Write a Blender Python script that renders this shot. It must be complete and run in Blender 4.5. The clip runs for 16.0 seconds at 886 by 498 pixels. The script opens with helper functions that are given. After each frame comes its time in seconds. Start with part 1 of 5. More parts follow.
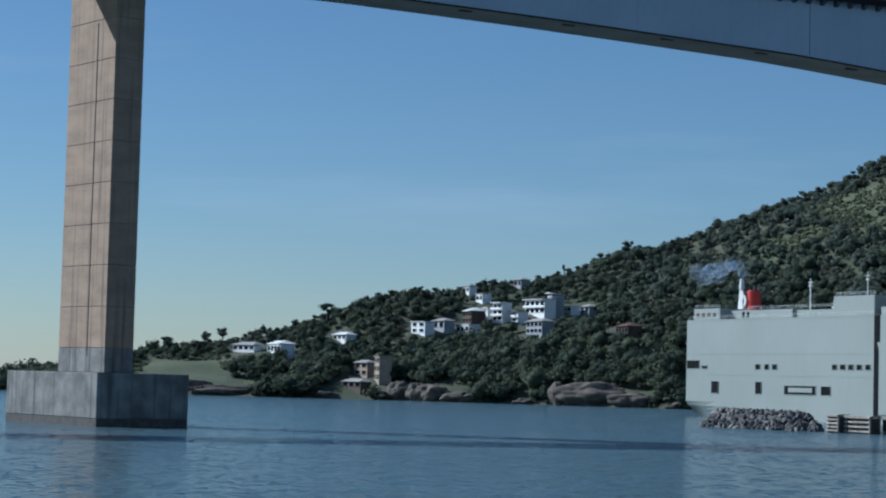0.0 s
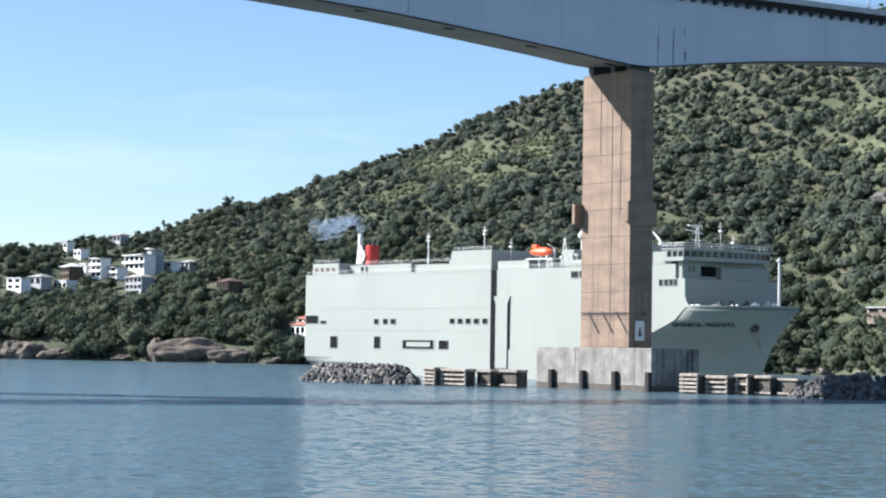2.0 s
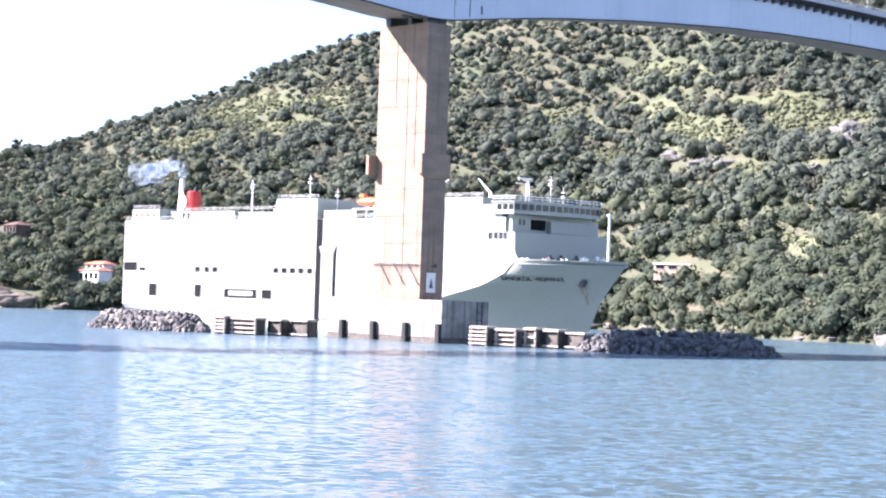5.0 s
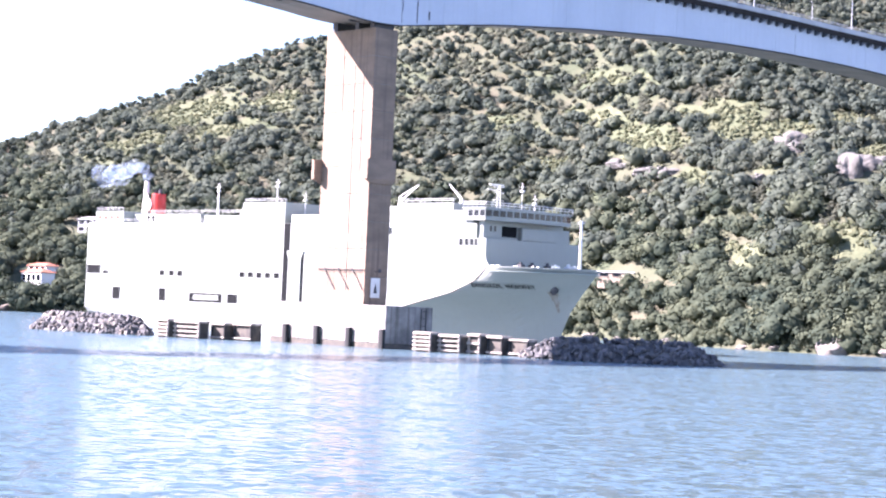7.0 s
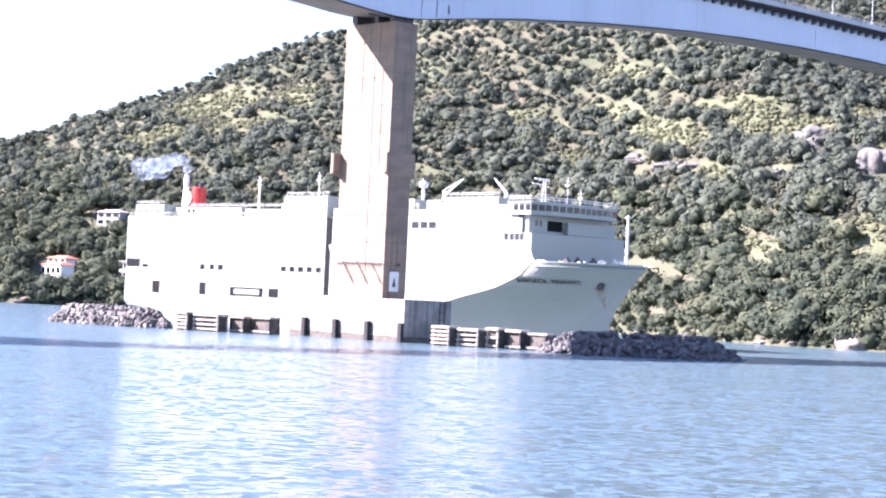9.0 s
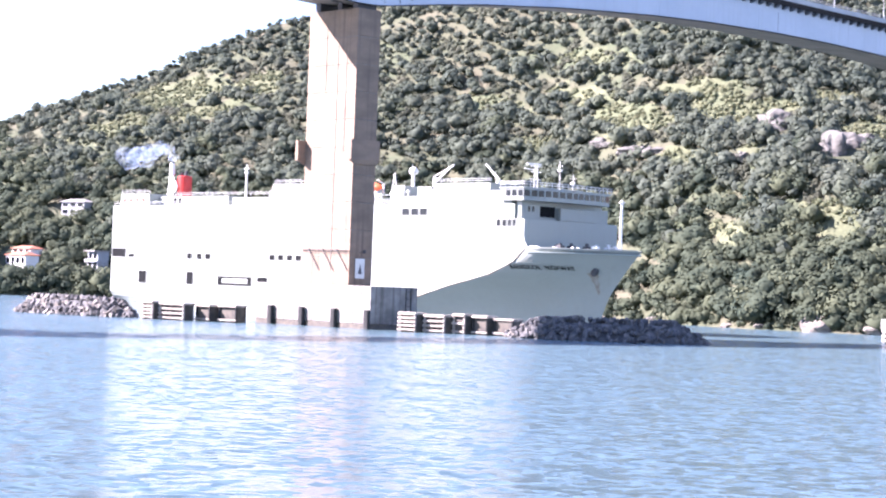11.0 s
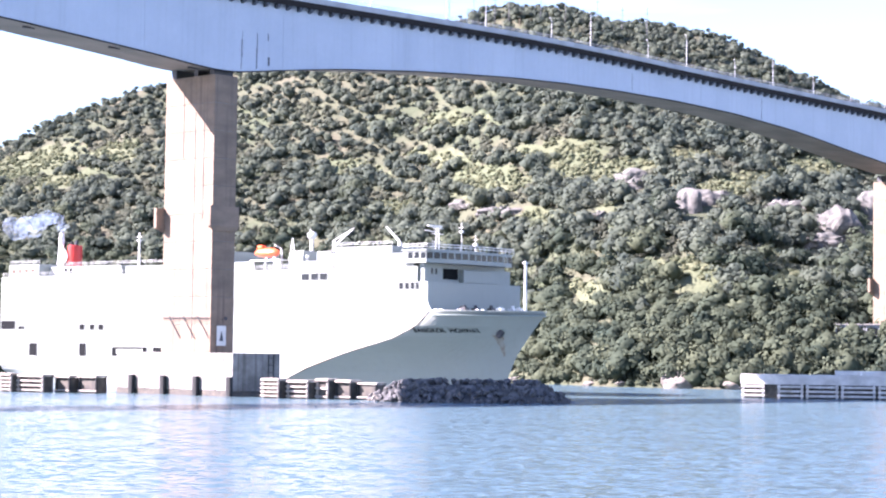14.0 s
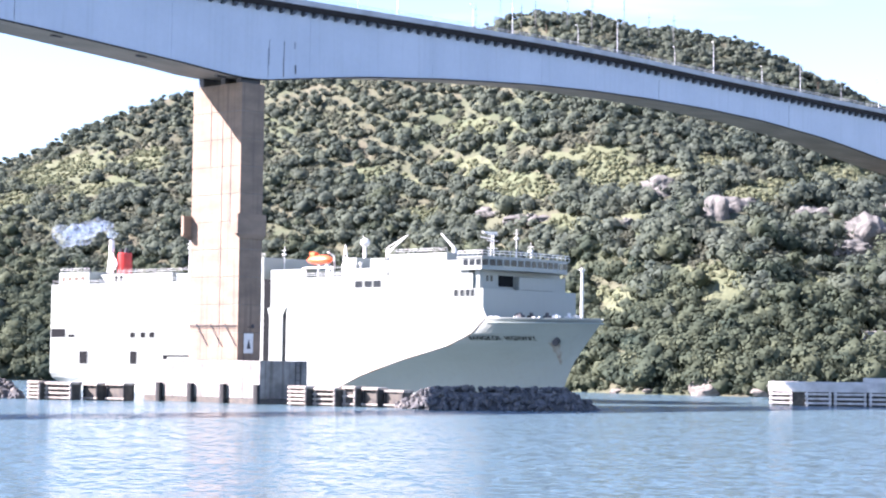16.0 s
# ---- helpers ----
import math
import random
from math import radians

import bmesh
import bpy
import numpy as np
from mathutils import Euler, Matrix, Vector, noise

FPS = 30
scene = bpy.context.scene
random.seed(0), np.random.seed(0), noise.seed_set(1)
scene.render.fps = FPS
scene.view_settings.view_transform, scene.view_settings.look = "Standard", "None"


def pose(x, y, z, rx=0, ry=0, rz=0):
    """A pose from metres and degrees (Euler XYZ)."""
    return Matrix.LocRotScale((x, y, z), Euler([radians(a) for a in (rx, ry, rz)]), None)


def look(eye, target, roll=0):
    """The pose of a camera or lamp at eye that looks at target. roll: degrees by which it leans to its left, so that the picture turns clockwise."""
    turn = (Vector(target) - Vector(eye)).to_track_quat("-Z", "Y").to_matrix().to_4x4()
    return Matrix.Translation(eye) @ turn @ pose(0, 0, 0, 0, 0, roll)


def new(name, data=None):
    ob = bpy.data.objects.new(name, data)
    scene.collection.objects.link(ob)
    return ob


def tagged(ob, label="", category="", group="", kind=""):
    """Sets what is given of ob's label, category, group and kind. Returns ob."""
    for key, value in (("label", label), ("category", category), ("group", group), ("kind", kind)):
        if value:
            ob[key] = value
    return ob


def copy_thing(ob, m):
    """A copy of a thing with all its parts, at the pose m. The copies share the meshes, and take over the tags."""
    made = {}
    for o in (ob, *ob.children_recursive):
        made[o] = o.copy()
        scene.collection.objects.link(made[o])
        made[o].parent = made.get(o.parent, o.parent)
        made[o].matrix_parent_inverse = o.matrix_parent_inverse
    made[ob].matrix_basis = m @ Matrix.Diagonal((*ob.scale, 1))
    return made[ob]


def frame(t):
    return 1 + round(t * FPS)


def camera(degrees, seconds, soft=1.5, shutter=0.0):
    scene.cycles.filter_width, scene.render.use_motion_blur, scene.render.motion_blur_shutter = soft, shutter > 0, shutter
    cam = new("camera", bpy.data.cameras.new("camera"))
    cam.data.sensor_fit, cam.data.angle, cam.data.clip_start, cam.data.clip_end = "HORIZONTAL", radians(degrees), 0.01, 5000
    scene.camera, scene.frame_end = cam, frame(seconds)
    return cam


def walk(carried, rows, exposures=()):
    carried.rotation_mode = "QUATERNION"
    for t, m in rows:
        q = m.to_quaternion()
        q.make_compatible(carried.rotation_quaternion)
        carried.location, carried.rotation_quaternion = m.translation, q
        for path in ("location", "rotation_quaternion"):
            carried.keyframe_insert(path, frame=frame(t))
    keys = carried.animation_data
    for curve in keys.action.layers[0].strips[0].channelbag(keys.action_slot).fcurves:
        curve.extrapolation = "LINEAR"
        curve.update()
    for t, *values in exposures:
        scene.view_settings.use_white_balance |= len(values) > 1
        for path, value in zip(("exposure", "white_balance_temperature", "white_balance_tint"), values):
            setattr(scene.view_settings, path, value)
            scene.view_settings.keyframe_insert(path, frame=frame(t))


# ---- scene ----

# ---------------- camera and its pan ----------------
EYE = Vector((0.0, 0.0, 9.4))
cam = camera(24.57, 16.0, soft=2.15)


def aim(yaw, pitch, roll):
    """Standing pose from heading to the right, tilt up and lean, in degrees."""
    a, b = radians(yaw), radians(pitch)
    way = Vector((math.sin(a) * math.cos(b), math.cos(a) * math.cos(b), math.sin(b)))
    return look(EYE, EYE + way, roll)


PAN = [
    (0.0, -14.776, 3.716, 1.466),
    (0.5, -13.292, 3.810, 1.285),
    (1.0, -10.127, 3.610, 1.084),
    (1.5, -6.938, 2.936, 0.896),
    (2.0, -3.520, 2.697, 0.918),
    (2.5, -2.173, 2.454, 0.723),
    (3.0, -0.593, 3.020, 1.399),
    (3.5, 0.000, 2.598, 0.969),
    (4.0, 1.294, 2.384, 1.408),
    (4.5, 1.189, 1.859, 1.813),
    (5.0, 2.347, 1.442, 1.930),
    (5.2, 3.052, 1.380, 1.944),
    (7.3, 3.897, 1.800, 2.525),
    (7.5, 3.684, 1.882, 2.620),
    (8.0, 3.406, 1.846, 2.696),
    (8.5, 3.722, 1.743, 2.705),
    (8.7, 3.370, 1.616, 2.720),
    (10.8, 3.985, 1.150, 2.300),
    (11.0, 4.355, 1.121, 2.142),
    (11.5, 5.242, 1.681, 1.315),
    (12.0, 5.652, 2.671, 0.909),
    (12.5, 6.724, 2.941, 0.706),
    (13.0, 7.296, 2.885, 0.571),
    (13.5, 7.922, 2.876, 0.620),
    (14.0, 8.217, 3.006, 0.772),
    (14.5, 8.210, 3.047, 0.904),
    (15.0, 7.901, 3.122, 1.095),
    (15.5, 7.819, 3.125, 0.973),
    (16.0, 7.458, 3.208, 0.738),
]
EXPOSURE = [(0.0, 0.2, 4900, 4), (0.6, 0.29, 5000, 4), (1.0, 0.67, 5350, 7), (1.5, 1.4, 5750, 10), (2.0, 1.42, 5700, 11), (2.5, 1.28, 5650, 12), (3.0, 1.52, 5800, 13), (3.5, 1.88, 5800, 17), (4.0, 2.28, 5800, 22),
            (4.5, 2.5, 5800, 25), (5.2, 2.67, 5850, 29), (7.3, 2.84, 5850, 35), (8.5, 2.83, 5850, 35), (11.0, 2.8, 5850, 34), (13.0, 2.82, 5850, 34), (14.5, 2.74, 5850, 32), (16.0, 2.64, 5850, 28)]
walk(cam, [(t, aim(a, b, c)) for t, a, b, c in PAN], exposures=EXPOSURE)

# ---------------- sky and sun ----------------
SUN_AZ, SUN_EL = -86.0, 34.6
world = bpy.data.worlds.new("sky")
scene.world = world
world.use_nodes = True
wt = world.node_tree
sky = wt.nodes.new("ShaderNodeTexSky")
sky.sky_type = "NISHITA"
sky.sun_disc = False
sky.sun_elevation, sky.sun_rotation = radians(SUN_EL), radians(SUN_AZ)
sky.altitude, sky.air_density, sky.dust_density, sky.ozone_density = 0.0, 1.0, 0.12, 2.6
wt.nodes["Background"].inputs[1].default_value = 0.056
tex = wt.nodes.new("ShaderNodeTexCoord")
stretch = wt.nodes.new("ShaderNodeMapping")
stretch.inputs["Scale"].default_value = (2.2, 2.2, 16.0)
wisp = wt.nodes.new("ShaderNodeTexNoise")
wisp.inputs["Scale"].default_value, wisp.inputs["Detail"].default_value = 1.6, 5
veil = wt.nodes.new("ShaderNodeMapRange")
veil.inputs["From Min"].default_value, veil.inputs["From Max"].default_value, veil.inputs["To Max"].default_value = 0.55, 0.8, 0.3
cirrus = wt.nodes.new("ShaderNodeMix")
cirrus.data_type = "RGBA"
cirrus.inputs[7].default_value = (8.0, 8.4, 9.0, 1)
wt.links.new(tex.outputs["Generated"], stretch.inputs[0])
wt.links.new(stretch.outputs[0], wisp.inputs["Vector"])
wt.links.new(wisp.outputs["Fac"], veil.inputs["Value"])
wt.links.new(veil.outputs[0], cirrus.inputs[0])
wt.links.new(sky.outputs[0], cirrus.inputs[6])
wt.links.new(cirrus.outputs[2], wt.nodes["Background"].inputs[0])
sun_data = bpy.data.lights.new("sun", "SUN")
sun_data.energy, sun_data.angle, sun_data.color = 5.0, radians(0.55), (1.0, 0.91, 0.8)
sun = new("sun", sun_data)
sa, se = radians(SUN_AZ), radians(SUN_EL)
sun.matrix_world = look((0, 0, 300), (-math.sin(sa) * math.cos(se), -math.cos(sa) * math.cos(se), 300 - math.sin(se)))

# ---------------- materials ----------------
def material(name, color, rough=0.7, metal=0.0, second=None, scale=0.3, fine=4.0, bump=0.0, stretch=(1, 1, 1), spec=0.4, streak=None, blend=0.5, grain=0.12):
    """Noise-varied surface: color to second at a broad scale, a finer grain on top, relief, and optional drip streaks (colour, amount)."""
    m = bpy.data.materials.new(name)
    m.use_nodes = True
    nt = m.node_tree
    N, L = nt.nodes, nt.links
    bsdf = N["Principled BSDF"]
    bsdf.inputs["Roughness"].default_value = rough
    bsdf.inputs["Metallic"].default_value = metal
    bsdf.inputs["Specular IOR Level"].default_value = spec
    geo = N.new("ShaderNodeNewGeometry")
    tc = N.new("ShaderNodeTexCoord")
    mp = N.new("ShaderNodeMapping")
    mp.inputs["Scale"].default_value = stretch
    L.new(tc.outputs["Object"], mp.inputs[0])
    n1 = N.new("ShaderNodeTexNoise")
    n1.inputs["Scale"].default_value, n1.inputs["Detail"].default_value = scale, 6
    L.new(mp.outputs[0], n1.inputs["Vector"])
    n2 = N.new("ShaderNodeTexNoise")
    n2.inputs["Scale"].default_value, n2.inputs["Detail"].default_value = fine, 3
    L.new(mp.outputs[0], n2.inputs["Vector"])
    second = second or tuple(c * 0.75 for c in color)
    ramp = N.new("ShaderNodeMapRange")
    ramp.inputs["From Min"].default_value, ramp.inputs["From Max"].default_value = blend - 0.16, blend + 0.16
    L.new(n1.outputs["Fac"], ramp.inputs["Value"])
    mix = N.new("ShaderNodeMix")
    mix.data_type = "RGBA"
    mix.inputs[6].default_value, mix.inputs[7].default_value = (*color, 1), (*second, 1)
    L.new(ramp.outputs[0], mix.inputs[0])
    out = mix.outputs[2]
    if streak:
        ms = N.new("ShaderNodeMapping")
        ms.inputs["Scale"].default_value = (1.0, 1.0, 0.035)
        L.new(tc.outputs["Object"], ms.inputs[0])
        n3 = N.new("ShaderNodeTexNoise")
        n3.inputs["Scale"].default_value, n3.inputs["Detail"].default_value = 0.9, 5
        L.new(ms.outputs[0], n3.inputs["Vector"])
        r3 = N.new("ShaderNodeMapRange")
        r3.inputs["From Min"].default_value, r3.inputs["From Max"].default_value = 0.52, 0.72
        r3.inputs["To Max"].default_value = streak[1]
        L.new(n3.outputs["Fac"], r3.inputs["Value"])
        mx = N.new("ShaderNodeMix")
        mx.data_type = "RGBA"
        mx.inputs[7].default_value = (*streak[0], 1)
        L.new(r3.outputs[0], mx.inputs[0])
        L.new(out, mx.inputs[6])
        out = mx.outputs[2]
    hs = N.new("ShaderNodeHueSaturation")
    vr = N.new("ShaderNodeMapRange")
    vr.inputs["To Min"].default_value, vr.inputs["To Max"].default_value = 1 - grain, 1 + grain
    L.new(n2.outputs["Fac"], vr.inputs["Value"])
    L.new(vr.outputs[0], hs.inputs["Value"])
    L.new(out, hs.inputs["Color"])
    L.new(hs.outputs[0], bsdf.inputs["Base Color"])
    if bump:
        b = N.new("ShaderNodeBump")
        b.inputs["Strength"].default_value, b.inputs["Distance"].default_value = 0.8, bump
        L.new(n2.outputs["Fac"], b.inputs["Height"])
        L.new(b.outputs[0], bsdf.inputs["Normal"])
    return m


CONCRETE_TAN = material("pier_concrete", (0.25, 0.181, 0.128), 0.85, second=(0.172, 0.126, 0.09), scale=0.22, fine=1.6, bump=0.06, stretch=(0.6, 0.6, 1.6), streak=((0.115, 0.088, 0.068), 0.85))
# pier concrete lightened to carry the stronger sun on the side pier
CONCRETE_LIT = material("sunlit_pier_concrete", (0.37, 0.262, 0.175), 0.85, second=(0.27, 0.19, 0.128), scale=0.22, fine=1.6, bump=0.06, stretch=(0.6, 0.6, 1.6), streak=((0.14, 0.104, 0.078), 0.8))
CONCRETE_PALE = material("cap_concrete", (0.255, 0.245, 0.222), 0.85, second=(0.135, 0.128, 0.113), scale=0.3, fine=1.5, bump=0.08, streak=((0.085, 0.078, 0.066), 1.0))
# lighter copies of concrete and timber, imitating sun on the dock front
DOCK_CONCRETE_LIT = material("dock_concrete_lit", (0.6, 0.58, 0.53), 0.85, second=(0.42, 0.4, 0.36), scale=0.3, fine=1.5, bump=0.05)
DOCK_TIMBER_LIT = material("dock_timber_lit", (0.62, 0.59, 0.54), 0.85, second=(0.42, 0.39, 0.34), scale=0.7, fine=4, bump=0.04)
TIDE = material("tide_band", (0.1, 0.085, 0.065), 0.7, second=(0.05, 0.045, 0.04), scale=0.8, fine=3, bump=0.08)
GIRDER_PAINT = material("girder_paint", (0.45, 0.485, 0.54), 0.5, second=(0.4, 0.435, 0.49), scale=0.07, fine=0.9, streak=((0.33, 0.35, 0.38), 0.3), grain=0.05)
# darker brown for girder underside, pier core and drain pipes
SOFFIT = material("soffit_brown", (0.22, 0.195, 0.165), 0.7, second=(0.15, 0.135, 0.115), scale=0.12, fine=1.2)
DARK_STEEL = material("dark_steel", (0.06, 0.06, 0.065), 0.6, scale=0.6, fine=3)
# dark tones that hold the shadow band under the deck edge
BRACKET = material("bracket_shade", (0.1, 0.11, 0.13), 0.7, second=(0.07, 0.075, 0.09), scale=0.5, fine=2, spec=0.15)
EDGE_DARK = material("dark_edge_strip", (0.028, 0.024, 0.022), 0.8, scale=0.6, fine=3, spec=0.1)
DECK_CONCRETE = material("deck_concrete", (0.42, 0.42, 0.42), 0.8, scale=0.3, fine=2)
MAST_GREY = material("weathered_mast", (0.16, 0.16, 0.165), 0.6, scale=1, fine=5)
GALVANISED = material("galvanised_steel", (0.5, 0.5, 0.5), 0.45, 0.5, scale=1, fine=5)
WHITE_PAINT = material("white_paint", (0.66, 0.66, 0.63), 0.5, second=(0.57, 0.57, 0.54), scale=0.2, fine=2, grain=0.05)
HULL_WHITE = material("hull_white", (0.28, 0.298, 0.266), 0.45, second=(0.255, 0.272, 0.243), scale=0.05, fine=0.6, streak=((0.2, 0.19, 0.16), 0.12), grain=0.03)
HULL_GREY = material("hull_grey", (0.3, 0.35, 0.32), 0.5, second=(0.24, 0.28, 0.26), scale=0.08, fine=0.8, streak=((0.25, 0.2, 0.15), 0.4), grain=0.06)
KNUCKLE = material("knuckle_strake", (0.2, 0.15, 0.11), 0.7, second=(0.3, 0.28, 0.25), scale=0.3, fine=2)
BOOT = material("boot_topping", (0.2, 0.23, 0.22), 0.6, second=(0.13, 0.15, 0.14), scale=0.2, fine=1)
# near-black: shade inside ship openings put into colour; also the lettering
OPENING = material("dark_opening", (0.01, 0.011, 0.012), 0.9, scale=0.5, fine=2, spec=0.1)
GLASS_DARK = material("dark_glass", (0.012, 0.015, 0.02), 0.12, scale=0.5, fine=2, spec=0.25)
RED_PAINT = material("red_paint", (0.5, 0.035, 0.025), 0.45, second=(0.38, 0.03, 0.025), scale=0.4, fine=2)
ORANGE_PAINT = material("orange_paint", (0.75, 0.13, 0.03), 0.4, second=(0.65, 0.1, 0.03), scale=0.6, fine=2)
RUST = material("rust_stain", (0.2, 0.155, 0.115), 0.8, second=(0.28, 0.275, 0.24), scale=0.5, fine=2)
BLACK_RUBBER = material("black_rubber", (0.02, 0.02, 0.02), 0.75, scale=1, fine=5, bump=0.03)
TIMBER = material("bleached_timber", (0.44, 0.395, 0.34), 0.85, second=(0.22, 0.19, 0.155), scale=0.7, fine=4, bump=0.04)
ROCK_DARK = material("breakwater_rock", (0.135, 0.132, 0.128), 0.9, second=(0.05, 0.05, 0.052), scale=0.5, fine=2.5, bump=0.15)
ROCK_PALE = material("pale_granite", (0.25, 0.225, 0.195), 0.9, second=(0.11, 0.1, 0.085), scale=0.4, fine=2.5, bump=0.15)
GRANITE = material("shore_granite", (0.17, 0.14, 0.108), 0.9, second=(0.065, 0.056, 0.045), scale=0.22, fine=1.2, bump=0.2, streak=((0.08, 0.07, 0.06), 0.7))
SLAB = material("bare_granite_slab", (0.165, 0.16, 0.142), 0.9, second=(0.08, 0.078, 0.07), scale=0.2, fine=1.2, bump=0.2, streak=((0.1, 0.09, 0.08), 0.8))
SOIL = material("hill_ground", (0.055, 0.07, 0.036), 0.95, second=(0.085, 0.08, 0.05), scale=0.03, fine=0.4, bump=0.3)
GRASS = material("hill_grass", (0.076, 0.09, 0.046), 0.95, second=(0.1, 0.108, 0.058), scale=0.05, fine=0.7, bump=0.25, grain=0.3)
LEAVES = material("leaves", (0.07, 0.09, 0.074), 0.8, second=(0.108, 0.124, 0.096), scale=0.035, fine=0.2, spec=0.05, grain=0.4)
LEAVES_DARK = material("dark_leaves", (0.038, 0.055, 0.043), 0.8, second=(0.074, 0.09, 0.06), scale=0.05, fine=0.16, spec=0.05, grain=0.5)
SCRUB = material("scrub_leaves", (0.08, 0.096, 0.068), 0.8, second=(0.118, 0.124, 0.09), scale=0.05, fine=0.3, spec=0.05, grain=0.4)
LEAVES_PALE = material("pale_leaves", (0.108, 0.13, 0.076), 0.8, second=(0.15, 0.165, 0.098), scale=0.06, fine=0.5, spec=0.1, grain=0.3)


def leafy(m, share, young):
    """Leaves let part of the light through; some trees carry paler, younger leaves."""
    N, L = m.node_tree.nodes, m.node_tree.links
    b = N["Principled BSDF"]
    tone, own = N.new("ShaderNodeAttribute"), N.new("ShaderNodeMix")
    tone.attribute_name = "tone"
    own.data_type = "RGBA"
    own.inputs[7].default_value = (*young, 1)
    L.new(tone.outputs["Fac"], own.inputs[0])
    L.new(b.inputs["Base Color"].links[0].from_socket, own.inputs[6])
    L.new(own.outputs[2], b.inputs["Base Color"])
    tr, mx = N.new("ShaderNodeBsdfTranslucent"), N.new("ShaderNodeMixShader")
    L.new(b.inputs["Base Color"].links[0].from_socket, tr.inputs["Color"])
    mx.inputs[0].default_value = share
    L.new(b.outputs[0], mx.inputs[1])
    L.new(tr.outputs[0], mx.inputs[2])
    L.new(mx.outputs[0], N["Material Output"].inputs["Surface"])


leafy(LEAVES, 0.4, (0.118, 0.138, 0.1))
leafy(LEAVES_DARK, 0.35, (0.105, 0.12, 0.075))
leafy(SCRUB, 0.4, (0.13, 0.138, 0.1))
leafy(LEAVES_PALE, 0.3, (0.19, 0.198, 0.115))
BARK = material("bark", (0.13, 0.1, 0.07), 0.9, scale=1, fine=6, bump=0.03)
ROOF_RED = material("clay_roof", (0.36, 0.14, 0.08), 0.8, second=(0.28, 0.11, 0.07), scale=0.5, fine=3)
ROOF_SHADED = material("shaded_clay_roof", (0.11, 0.06, 0.045), 0.85, second=(0.07, 0.045, 0.035), scale=0.5, fine=3)
ROOF_GREY = material("grey_roof", (0.33, 0.31, 0.29), 0.8, second=(0.24, 0.23, 0.21), scale=0.4, fine=3)
ROOF_WHITE = material("white_roof", (0.7, 0.69, 0.66), 0.7, second=(0.58, 0.57, 0.54), scale=0.4, fine=3)
WALL_WHITE = material("house_render_white", (0.82, 0.81, 0.78), 0.8, second=(0.74, 0.73, 0.7), scale=0.3, fine=2)
WALL_GREY = material("house_render_grey", (0.33, 0.34, 0.35), 0.8, second=(0.26, 0.27, 0.28), scale=0.3, fine=2)
WALL_TAN = material("house_stone_tan", (0.4, 0.32, 0.24), 0.85, second=(0.28, 0.22, 0.17), scale=0.5, fine=3)
WALL_BROWN = material("house_dark_brown", (0.1, 0.07, 0.05), 0.8, scale=0.5, fine=3)


def water_material():
    """Wind-rippled water: three sizes of wavelets tilt the surface, calmer lanes between gusts."""
    m = bpy.data.materials.new("bay_water")
    m.use_nodes = True
    N, L = m.node_tree.nodes, m.node_tree.links
    b = N["Principled BSDF"]
    b.inputs["Roughness"].default_value = 0.16
    b.inputs["IOR"].default_value = 1.333
    tc = N.new("ShaderNodeTexCoord")

    def layer(scale, sx, sy, detail, turn):
        mp = N.new("ShaderNodeMapping")
        mp.inputs["Scale"].default_value = (sx, sy, 1)
        mp.inputs["Rotation"].default_value = (0, 0, turn)
        L.new(tc.outputs["Object"], mp.inputs[0])
        n = N.new("ShaderNodeTexNoise")
        n.inputs["Scale"].default_value, n.inputs["Detail"].default_value, n.inputs["Roughness"].default_value = scale, detail, 0.5
        L.new(mp.outputs[0], n.inputs["Vector"])
        return n

    def vmath(op, a, b2):
        n = N.new("ShaderNodeVectorMath")
        n.operation = op
        for i, v in enumerate((a, b2)):
            if isinstance(v, tuple):
                n.inputs[i].default_value = v
            elif v is not None:
                L.new(v, n.inputs[i])
        return n.outputs[0]
    big = layer(0.011, 1.0, 2.6, 2, 0.25)
    gust = N.new("ShaderNodeMapRange")
    gust.inputs["From Min"].default_value, gust.inputs["From Max"].default_value = 0.4, 0.62
    gust.inputs["To Min"].default_value, gust.inputs["To Max"].default_value = 0.85, 1.1
    L.new(big.outputs["Fac"], gust.inputs["Value"])
    tilt = None
    for n, k in ((layer(0.08, 0.5, 1.0, 1, 0.2), 0.1), (layer(0.42, 0.9, 0.6, 2, -0.1), 0.6), (layer(1.2, 0.8, 1.0, 1, 0.15), 1.5)):
        t = vmath("MULTIPLY", vmath("SUBTRACT", n.outputs["Color"], (0.5, 0.5, 0.5)), (k * 0.7, k * 2.4, 0.0))
        tilt = t if tilt is None else vmath("ADD", tilt, t)
    sc = N.new("ShaderNodeVectorMath")
    sc.operation = "SCALE"
    L.new(tilt, sc.inputs[0])
    L.new(gust.outputs[0], sc.inputs["Scale"])
    up = vmath("NORMALIZE", vmath("ADD", sc.outputs[0], (0.0, 0.0, 1.0)), None)
    L.new(up, b.inputs["Normal"])
    mix = N.new("ShaderNodeMix")
    mix.data_type = "RGBA"
    mix.inputs[6].default_value, mix.inputs[7].default_value = (0.067, 0.112, 0.133, 1), (0.075, 0.12, 0.138, 1)
    L.new(gust.outputs[0], mix.inputs[0])
    L.new(mix.outputs[2], b.inputs["Base Color"])
    return m


WATER = water_material()


